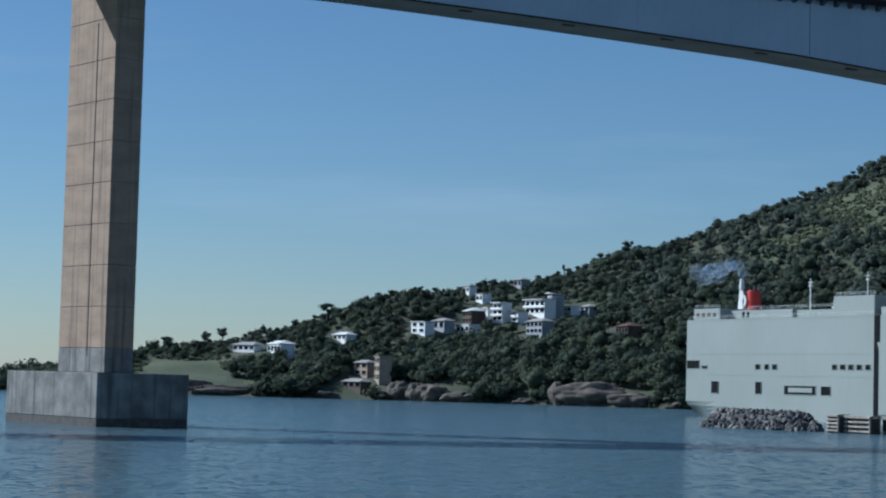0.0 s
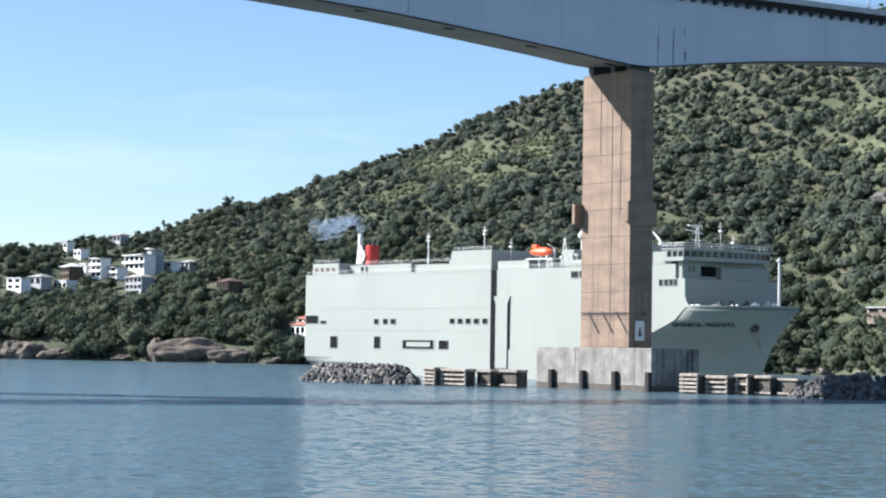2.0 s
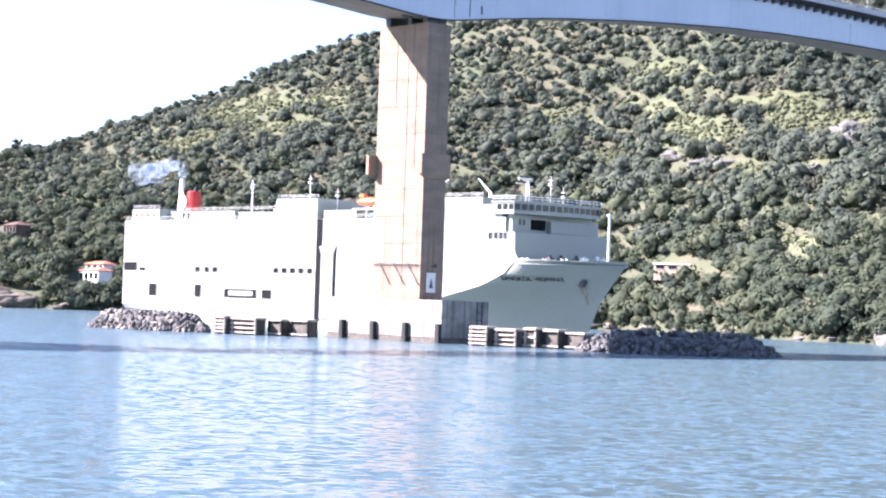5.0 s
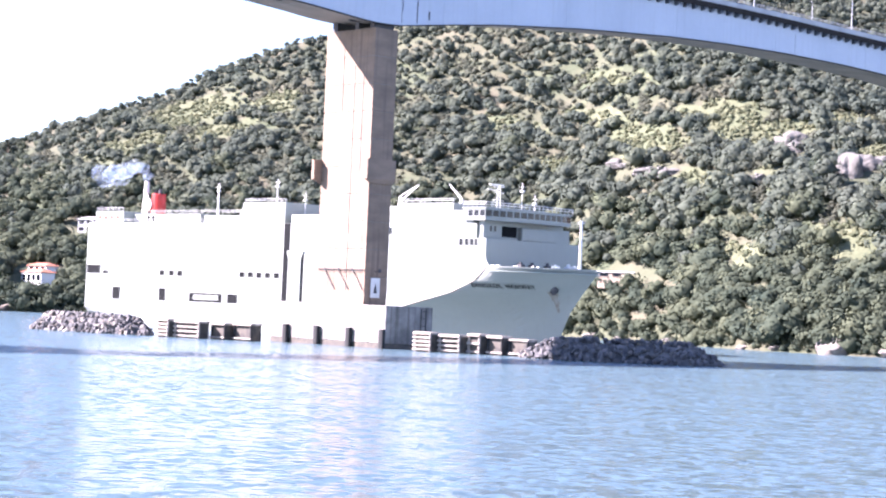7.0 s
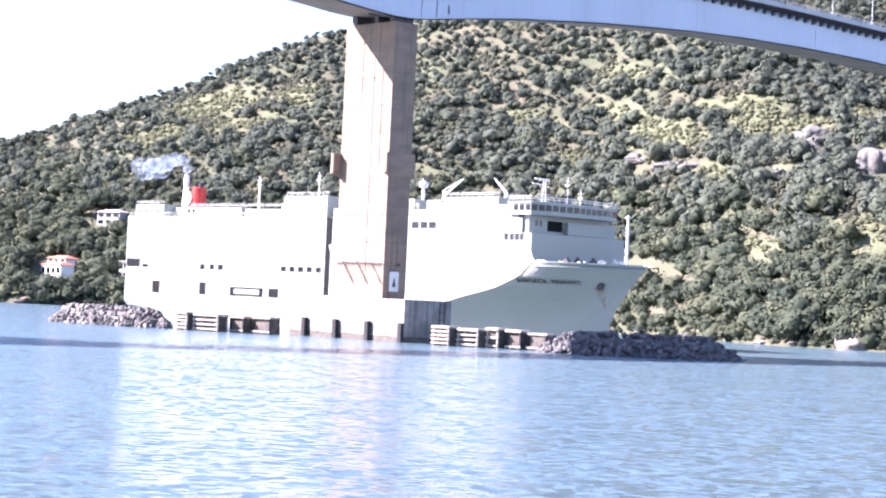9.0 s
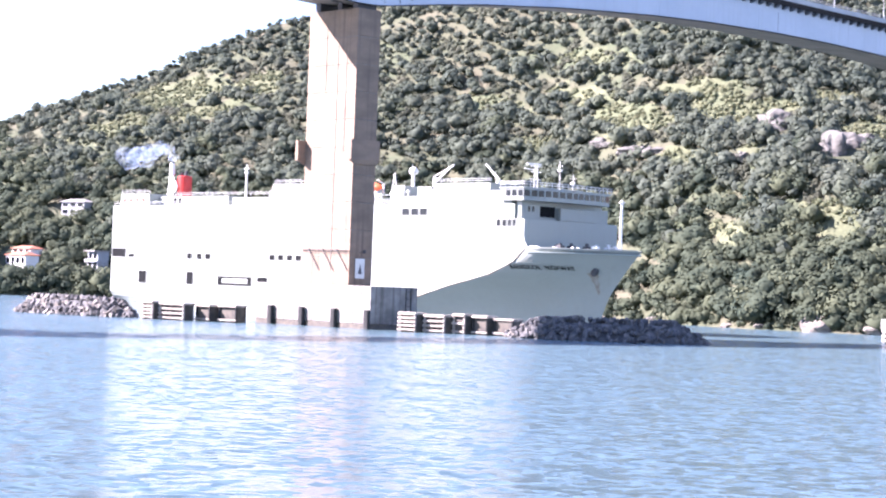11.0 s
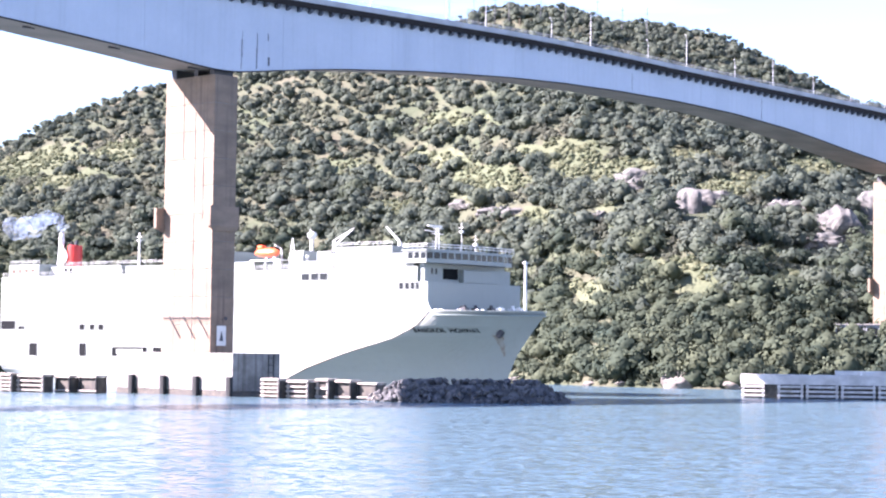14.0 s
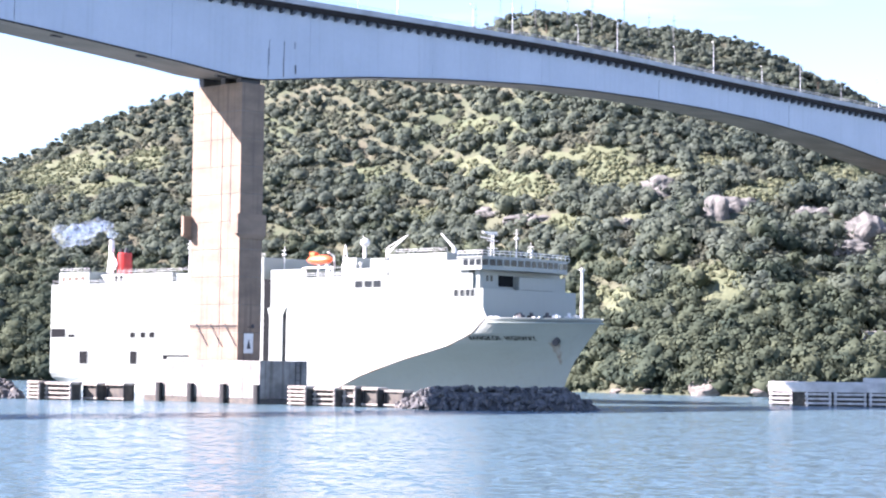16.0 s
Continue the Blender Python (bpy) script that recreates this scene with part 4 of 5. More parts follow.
    for s0, s1 in ((154.5, 158.2), (162.0, 163.4), (166.5, 169.0)):
        bm = bmesh.new()
        for a, b in ((s0, (s0 + s1) / 2), ((s0 + s1) / 2, s1)):
            box(bm, a, b - 0.15, -half_beam(b, 21.3) - 0.1, -half_beam(b, 21.3) + 0.25, 21.7, 22.0, 0.06)
        part("fairlead", bm, WHITE_PAINT, ship, "white mooring fairlead on the bulwark")
    bm = bmesh.new()
    rod(bm, (173.0, 0, 20.5), (173.0, 0, 34.3), 0.42, 0.3, 10)
    box(bm, 172.6, 173.4, -0.7, 0.7, 33.6, 33.9)
    rod(bm, (173.0, 0, 22), (170.5, 0, 20.5), 0.12, seg=6)
    part("foremast", bm, WHITE_PAINT, ship, "white foremast on the forecastle")
    # anchor pocket
    yb = -half_beam(168.7, 15.6)
    bm = bmesh.new()
    blob(bm, (168.5, yb - 0.1, 15.8), 1.5, random.Random(2), 2, 0.2, (1.1, 0.5, 1.0))
    part("anchor", bm, DARK_STEEL, ship, "stowed anchor in a rust-stained pocket")
    bm = bmesh.new()
    rows = []
    for z in np.linspace(9.5, 15.2, 9):
        k = (z - 9.5) / 5.7
        row = []
        for q in np.linspace(-1, 1, 7):
            s = 167.8 - (1 - k) * 1.0 + q * (0.25 + 0.95 * k) * (1 + 0.25 * math.sin(z * 3.1 + q))
            row.append(bm.verts.new((s, -half_beam(s, z) - 0.05, z)))
        rows.append(row)
    for a, b in zip(rows, rows[1:]):
        for i in range(6):
            bm.faces.new((a[i], a[i + 1], b[i + 1], b[i]))
    part("rust_stain", bm, RUST, ship, "brown rust stain below the anchor")
    # weathered strake along the knuckle
    bm = bmesh.new()
    pts = [(knuckle(z) + 0.2, -BEAM - 0.03, z) for z in np.linspace(2.6, 21.3, 22)]
    for p, q in zip(pts, pts[1:]):
        rod(bm, p, q, 0.16, seg=6)
    part("knuckle_strake", bm, KNUCKLE, ship, "rust-brown strake along the bow knuckle")
    # deck fittings ahead of the lifeboat
    rnd = random.Random(17)
    for k in range(16):
        s, y, h = rnd.uniform(98, 122), rnd.uniform(-15.5, -13), rnd.uniform(1.4, 3.6)
        bm = bmesh.new()
        rod(bm, (s, y, 32.6), (s, y, 32.7 + h), 0.22, 0.2, 8)
        rod(bm, (s, y, 32.7 + h - 0.3), (s, y, 32.9 + h), 0.5, 0.42, 8)
        part("deck_ventilator", bm, WHITE_PAINT, ship)
    bm = bmesh.new()
    for s in (99.5, 102.5):
        rod(bm, (s, -9, 32.7), (101, -9, 41.5), 0.14, seg=6)
    for z in (35, 37, 39):
        rod(bm, (99.8 + (z - 33) * 0.15, -9, z), (102.2 - (z - 33) * 0.15, -9, z + 1.4), 0.1, seg=5)
    part("lattice_mast", bm, WHITE_PAINT, ship, "white lattice mast by the lifeboat")
    # name on the bow
    cu = bpy.data.curves.new("ship_name", "FONT")
    cu.body, cu.size, cu.space_character = "BANGKOK  HIGHWAY", 1.75, 1.12
    cu.offset = 0.035
    tmp = new("ship_name_curve", cu)
    me = bpy.data.meshes.new_from_object(tmp.evaluated_get(bpy.context.evaluated_depsgraph_get()))
    bpy.data.objects.remove(tmp)
    w = max(v.co.x for v in me.vertices)
    for v in me.vertices:
        s, z = 148.0 + v.co.x / w * 16.6, 15.7 + v.co.y * 0.92
        v.co = (s, -half_beam(s, z) - 0.22, z)
    me.materials.append(OPENING)
    nm = new("ship_name", me)
    nm.parent = ship
    nm["label"] = "dark ship name lettered on the bow"
    # stern deckhouses, funnel, masts
    D = 32.7
    for name, s0, s1, y0, y1, z1 in (("stern_house", 1.0, 13.3, -14.5, -2, 36.3), ("deck_house", 22, 45, -14, 10, 35.4), ("deck_house", 45, 61.5, -13, 10, 35.0), ("deck_house", 61.5, 78, -13.8, 9, 38.6), ("deck_house", 79.5, 92, -13, 9, 35.2), ("deck_house", 94, 122.5, -11, 9, 34.8), ("vent_house", 102.6, 107.2, -11.5, -5, 37.8), ("crane_house", 114.6, 119.6, -14.5, -7, 37.2), ("deck_house", 108, 121.5, -15.5, 9, 32.9 + 1.8), ("funnel_casing", 7.5, 22, -11, 6, 35.6)):
        bm = bmesh.new()
        box(bm, s0, s1, y0, y1, D, z1, 0.12)
        part(name, bm, HULL_WHITE, ship)
    for s in np.arange(2.2, 12.5, 2.6):
        bm = bmesh.new()
        box(bm, s, s + 1.5, -14.56, -14.4, 33.6, 34.9)
        part("stern_window", bm, WALL_BROWN, ship)
    for s in (23, 25):
        bm = bmesh.new()
        box(bm, s, s + 1.1, -14.06, -13.9, 33.2, 34.9)
        part("casing_door", bm, OPENING, ship)
    bm = bmesh.new()
    loft(bm, [[(12.7 + r * 1.75 * math.cos(a), -2 + r * 2.2 * math.sin(a), z) for a in np.linspace(0, 2 * math.pi, 17)[:-1]] for z, r in ((35.4, 1.0), (42.3, 0.95), (42.6, 0.85))])
    fn = part("funnel", bm, RED_PAINT, ship, "red funnel with a pale panel")
    bm = bmesh.new()
    for s, y, h in ((12.0, -2.6, 43.8), (12.8, -1.6, 44.2), (13.5, -2.4, 43.6)):
        rod(bm, (s, y, 42), (s, y, h), 0.45, seg=10)
    part("exhaust_pipe", bm, DARK_STEEL, fn)
    bm = bmesh.new()
    loft(bm, [[(s0, -4.6, z), (s1, -4.6, z), (s1, -4.2, z), (s0, -4.2, z)] for z, s0, s1 in ((35.4, 8.4, 11.2), (38.5, 8.8, 10.6), (41.5, 9.1, 11.0), (43.5, 9.3, 10.5), (45.2, 9.5, 10.7))])
    rod(bm, (10.1, -4.4, 43), (10.1, -4.4, 46.5), 0.8, 0.6, 10)
    part("vent_mast", bm, WHITE_PAINT, ship, "white ventilator mast beside the funnel")
    bm = bmesh.new()
    loft(bm, [[(x, -4.72, z) for x, z in ((11.2, 37.4), (11.9, 37.4), (12.6, 39.2), (11.8, 41.0), (11.1, 41.0), (11.7, 39.2))], [(x, -4.3, z) for x, z in ((11.2, 37.4), (11.9, 37.4), (12.6, 39.2), (11.8, 41.0), (11.1, 41.0), (11.7, 39.2))]])
    part("funnel_mark", bm, WHITE_PAINT, fn)
    for s, y, h, r in ((42.6, -6, 45.2, 0.28), (63.5, -4, 46.5, 0.18), (79, -8, 42, 0.12), (147.0, 1, 44.5, 0.12), (160, 0, 41.0, 0.1), (57, -10, 38, 0.1), (104, -6, 44, 0.15)):
        bm = bmesh.new()
        zb = 35.9 if s in (147.0,) else (21 if s == 160 else D)
        if s == 160:
            s, zb = 152.5, 36.5
        rod(bm, (s, y, zb), (s, y, h), r, r * 0.6, 8)
        rod(bm, (s - 0.9, y, h - 1.2), (s + 0.9, y, h - 1.2), r * 0.5, seg=6)
        box(bm, s - 0.4, s + 0.4, y - 0.4, y + 0.4, h - 2.6, h - 2.1)
        part("mast", bm, WHITE_PAINT, ship)
    bm = bmesh.new()
    for y in (-0.7, 0.7):
        rod(bm, (143, y - 3, 35.8), (143, y * 0.4 - 3, 43.6), 0.13, seg=6)
    for z in (39.5, 41.5, 43.0):
        rod(bm, (143, -4.8, z), (143, -1.2, z), 0.1, seg=6)
    box(bm, 142.8, 143.2, -6.2, -1.5, 43.3, 43.7)
    rod(bm, (143, -7, 42.2), (143, -3.5, 42.0), 0.13, seg=6)
    part("radar_mast", bm, WHITE_PAINT, ship, "white lattice radar mast above the wheelhouse")
    bm = bmesh.new()
    rod(bm, (106.5, -8, D), (106.5, -8, 41.0), 0.4, 0.35, 8)
    bmesh.ops.create_uvsphere(bm, u_segments=14, v_segments=10, radius=1.15, matrix=Matrix.Translation((106.5, -8, 42.0)))
    part("satellite_dome", bm, WHITE_PAINT, ship, "white satellite dome on a post")
    for s, y, tip in ((118, -12, (125.5, -13, 43.0)), (140, -12.5, (136.2, -13, 43.0))):
        bm = bmesh.new()
        zb = 33 if s == 118 else 37.8
        rod(bm, (s, y, zb), (s, y, zb + (7.0 if s == 118 else 1.4)), 0.55, 0.4, 8)
        rod(bm, (s, y, zb + (5.6 if s == 118 else 1.2)), tip, 0.32, 0.18, 6)
        rod(bm, (s, y, zb + (7.2 if s == 118 else 1.6)), tip, 0.14, 0.1, 6)
        part("deck_crane", bm, WHITE_PAINT, ship, "small white deck crane")
    # lifeboat on davits
    bm = bmesh.new()
    rings = []
    for x in np.linspace(-3.9, 3.9, 13):
        k = max(0.12, (1 - abs(x / 4.1) ** 2.6)) ** 0.5
        rings.append([(96 + x, -12.5 + 1.35 * k * math.cos(a), 37.4 + (1.3 if math.sin(a) > 0 else 1.15) * k * math.sin(a)) for a in np.linspace(0, 2 * math.pi, 13)[:-1]])
    loft(bm, rings)
    box(bm, 93.0, 95.0, -13.2, -11.8, 38.4, 39.5, 0.2)
    lb = part("lifeboat", bm, ORANGE_PAINT, ship, "orange enclosed lifeboat on davits")
    bm = bmesh.new()
    for s in (93.4, 98.6):
        rod(bm, (s, -10, D), (s, -10.4, 38.5), 0.25, seg=6)
        rod(bm, (s, -10.4, 38.5), (s, -12.5, 39.4), 0.22, seg=6)
    box(bm, 91, 101, -13.5, -10, 35.3, 35.6)
    for s in (92, 96, 100):
        rod(bm, (s, -13.2, D), (s, -13.2, 35.4), 0.15, seg=6)
    part("davit", bm, WHITE_PAINT, lb)
    bm = bmesh.new()
    railing(bm, [(0.2, -BEAM + 0.3, D), (80, -BEAM + 0.3, D)], 1.1, 2.4, 0.045)
    railing(bm, [(83, -BEAM + 0.3, D), (122, -BEAM + 0.3, D)], 1.1, 2.4, 0.05)
    railing(bm, [(1.2, -14.2, 36.3), (13, -14.2, 36.3)], 1.1, 2.0, 0.05)
    railing(bm, [(62, -13.5, 38.6), (78, -13.5, 38.6)], 1.1, 2.0, 0.06)
    railing(bm, [(23, -13.5, 35.4), (60, -13, 35.4)], 1.1, 2.4, 0.05)
    part("deck_railing", bm, WHITE_PAINT, ship)
    bm = bmesh.new()
    for i in range(6):
        rod(bm, (120.4 + i * 0.7, -15.9, D + i * 0.9), (121.1 + i * 0.7, -15.9, D + i * 0.9), 0.1, seg=4)
    rod(bm, (120.4, -15.9, D), (124.6, -15.9, D + 5.4), 0.09, seg=5)
    part("stairway", bm, WHITE_PAINT, ship)
    # final proportions of the ship: stations from the stern and heights
    for ob in ship.children_recursive:
        co = np.empty(len(ob.data.vertices) * 3)
        ob.data.vertices.foreach_get("co", co)
        co = co.reshape(-1, 3)
        co[:, 0], co[:, 2] = station(co[:, 0]), height(co[:, 2])
        co *= LARGER
        ob.data.vertices.foreach_set("co", co.reshape(-1))
        ob.data.update()
    return ship


def station(s):
    return np.interp(s, [-2, 0, 14.1, 61, 80.3, 112.7, 145.9, 153.8, 169.9, 180, 184], [-2, 0, 15.5, 66.4, 86.6, 120.1, 152.8, 160.2, 171.4, 180, 184])


def height(z):
    return np.interp(z, [-10, 0, 10, 15.6, 21.4, 28.1, 32.7, 38.6, 60], [-10, 0, 9.9, 14.5, 19.3, 24.9, 29.4, 34.9, 54])


LARGER = 1.11         # true length of the ship over the first estimate
SHIP_POSES = []
for k in range(9):
    t = 2.0 * k
    yaw, course = radians(138.37 + 0.139 * t), radians(127.83)
    sx, sy = -83.78 + 3.95 * t * math.sin(course), 605.31 + 3.95 * t * math.cos(course)
    SHIP_POSES.append((t, pose(LARGER * (sx - 16.1 * math.cos(yaw)), LARGER * (sy + 16.1 * math.sin(yaw)), EYE.z * (1 - LARGER), 0, 0, 90 - math.degrees(yaw))))


def build_smoke():
    sm = empty("smoke_plume", SHIP_POSES[0][1], "thin bluish exhaust smoke drifting from the ship funnel", "smoke")
    rnd = random.Random(11)
    for i in range(7):
        k = (i + 0.3) / 7
        s = 10.5 - 25 * k
        z = 46.5 + 4.0 * math.sin(min(k * 5.0, 1.57)) - 5 * max(k - 0.3, 0) + rnd.uniform(-1, 1) * (0.2 + 1.2 * k)
        bm = bmesh.new()
        blob(bm, (0, 0, 0), 1.3 + 2.6 * k ** 0.7, rnd, 3, 0.3, (1.25, 1, 0.85))
        ob = part("smoke_puff", bm, SMOKE, sm)
        ob.location = (LARGER * s, -3.3 + rnd.uniform(-3, 3) * k, LARGER * (z - 3.5))
        for p in ob.data.polygons:
            p.use_smooth = True
    return sm


# ---------------- breakwaters and fender works ----------------
def breakwater(name, line, half, height, seed, label, lit_end=None, pale_share=0.07):
    """A mound of tipped rock along a line of points; every outer stone is a stone of its own."""
    bwk = empty(name, pose(0, 0, 0), label, "breakwater", "rock breakwaters at the pier")
    rnd = random.Random(seed)
    pts = [Vector(p) for p in line]
    tot = sum((b - a).length for a, b in zip(pts, pts[1:]))

    def at(k):
        d = k * tot
        for a, b in zip(pts, pts[1:]):
            l = (b - a).length
            if d <= l:
                return a.lerp(b, d / l), (b - a).normalized()
            d -= l
        return pts[-1], (pts[-1] - pts[-2]).normalized()
    bm = bmesh.new()
    rings = []
    for i in range(13):
        c, t = at(i / 12)
        n = Vector((t.y, -t.x, 0))
        e = min(1.0, (min(i, 12 - i) + 0.35) / 2.2)
        rings.append([c + n * half * e + Vector((0, 0, -1.5)), c + n * half * 0.35 * e + Vector((0, 0, (height - 0.9) * e)), c - n * half * 0.35 * e + Vector((0, 0, (height - 0.9) * e)), c - n * half * e + Vector((0, 0, -1.5))])
    loft(bm, rings)
    part("rubble_core", bm, ROCK_DARK, bwk)
    kinds = []
    for j in range(9):
        b = bmesh.new()
        blob(b, (0, 0, 0), 1.0, rnd, 1, 0.42, (1.0, rnd.uniform(0.7, 1.0), rnd.uniform(0.55, 0.85)))
        kinds.append([mesh_of("stone", b, ROCK_DARK)])
        m2 = kinds[-1][0].copy()
        m2.materials.clear()
        m2.materials.append(ROCK_PALE)
        kinds[-1].append(m2)
    for i in range(300):
        k = rnd.random()
        c, t = at(k)
        n = Vector((t.y, -t.x, 0))
        e = min(1.0, (min(k, 1 - k) * 12 + 0.3) / 2.2)
        w = rnd.uniform(-1, 1)
        zz = (height - 0.3) * (1 - abs(w)) * 1.25 if abs(w) > 0.2 else height - 0.4
        zz = min(zz, height - 0.3) * e
        # paler stones at the given end imitate sunlight falling there
        pale = rnd.random() < (0.75 if lit_end is not None and abs(k - lit_end) < 0.06 else pale_share)
        me = rnd.choice(kinds)[1 if pale else 0]
        r = rnd.uniform(0.5, 1.1)
        q = Euler((rnd.uniform(0, 6), rnd.uniform(0, 6), rnd.uniform(0, 6)))
        shared("stone", me, bwk, Matrix.LocRotScale(c + n * w * half * e + Vector((0, 0, zz - 0.1)), q, Vector((r, r, r))))
    bm = bmesh.new()
    for i in range(420):
        k, w = rnd.random(), rnd.uniform(-1.05, 1.05)
        c, t = at(k)
        n = Vector((t.y, -t.x, 0))
        e = min(1.0, (min(k, 1 - k) * 12 + 0.3) / 2.2)
        zz = min((height - 0.3) * (1 - abs(w)) * 1.25, height - 0.2) * e
        blob(bm, c + n * w * half * e + Vector((0, 0, max(zz, 0) + 0.15)), rnd.uniform(0.28, 0.62), rnd, 1, 0.4)
    rub = part("rubble", bm, ROCK_DARK, bwk, "small broken rock between the stones")
    rub["kind"] = "stuff"
    return bwk


def fender_dolphin(m, w, h, slats, label, dark=False):
    """A braced fender dolphin: posts with horizontal timber slats on the front and the side."""
    fd = empty("fender_dolphin", m, label, "fender", "fender works beside the pier")
    for x in (0.25, w - 0.25):
        for y in (0.25, 3.2):
            bm = bmesh.new()
            rod(bm, (x, y, -2), (x, y, h - 0.1), 0.3, 0.27, 8)
            part("post", bm, BLACK_RUBBER if dark else TIMBER, fd)
    bm = bmesh.new()
    box(bm, -0.1, w + 0.1, 0, 3.6, h - 0.45, h, 0.06)
    part("top_beam", bm, TIMBER, fd)
    # clay roof with the shade over it put into a darker colour
    for i in range(slats):
        z = 0.3 + (h - 0.9) * i / max(1, slats - 1)
        bm = bmesh.new()
        box(bm, -0.1, w + 0.1, -0.25, 0.0, z, z + 0.42, 0.04)
        part("slat", bm, TIMBER, fd)
        bm = bmesh.new()
        box(bm, -0.32, -0.1, 0.0, 3.5, z, z + 0.42, 0.04)
        part("slat", bm, TIMBER, fd)
    # dark infill behind the slats
    bm = bmesh.new()
    box(bm, 0.1, w - 0.1, 0.35, 3.0, -2, h - 0.5)
    part("infill_wall", bm, TIDE, fd, "dark infill between the posts")
    return fd


def build_marine():
    # half the left stones and one right end made paler to look sunlit
    breakwater("breakwater", [(-65, 503, 0), (-50, 491, 0), (-35, 477, 0)], 6.5, 4.3, 21, "low breakwater of tipped rock beside the pier, many stones paled as sunlit", pale_share=0.5)
    breakwater("breakwater", [(45, 414, 0), (64, 411, 0), (86, 412, 0)], 7.5, 4.4, 22, "low breakwater of dark rock beyond the fenders, one end paled as sunlit", lit_end=0.03)
    # fender works left and right of the cap, front side towards the viewer
    rz = -42.0
    spec = [(-33.0, 471.5, 3.6, 4.2, 5), (-29.0, 470.0, 8.0, 4.0, 4), (-20.5, 467.0, 4.5, 3.9, 2), (-15.2, 464.5, 5.5, 4.0, 2), (24.0, 432.5, 4.6, 4.2, 5), (29.2, 430.6, 5.6, 3.9, 4), (35.2, 428.3, 3.2, 4.3, 3), (39.2, 426.8, 4.0, 4.1, 2), (43.5, 424.5, 5.0, 3.6, 1)]
    for i, (x, y, w, h, s) in enumerate(spec):
        fender_dolphin(pose(x, y, 0, 0, 0, rz), w, h, s, "weathered fender dolphin with pale horizontal slats" if s > 3 else "dark weathered fender dolphin with few slats", s < 3)
    # far dock beyond the channel, its colours raised to imitate a sunlit front
    dk = empty("fender_dock", pose(146.4, 492, 0, 0, 0, -22), "long low concrete dock and slatted fenders, paled to look sunlit", "dock")
    bm = bmesh.new()
    box(bm, 0, 64, 0, 8, 3.4, 5.9, 0.08)
    part("deck_beam", bm, DOCK_CONCRETE_LIT, dk)
    bm = bmesh.new()
    box(bm, 23, 64, 2, 8, 5.9, 7.0, 0.08)
    part("upper_slab", bm, DOCK_CONCRETE_LIT, dk)
    # dark wall behind the dock slats
    bm = bmesh.new()
    box(bm, 0.5, 64, 1.0, 7.5, -2.0, 3.4)
    part("wet_wall", bm, TIDE, dk)
    for a, b in ((0.2, 6.0), (9.0, 15.5), (16, 24), (24.5, 33), (33.5, 42), (42.5, 51)):
        for z in (0.4, 1.5, 2.6):
            bm = bmesh.new()
            box(bm, a, b, -0.35, 0.0, z, z + 0.55, 0.05)
            part("slat", bm, DOCK_TIMBER_LIT, dk)
        for x in (a + 0.2, b - 0.7):
            bm = bmesh.new()
            box(bm, x, x + 0.5, -0.1, 0.9, -2, 3.4)
            part("post", bm, DOCK_TIMBER_LIT, dk)
    bm = bmesh.new()
    rod(bm, (29.5, 0.6, 5.9), (29.5, 0.6, 6.9), 0.25, seg=8)
    part("bollard", bm, WHITE_PAINT, dk)


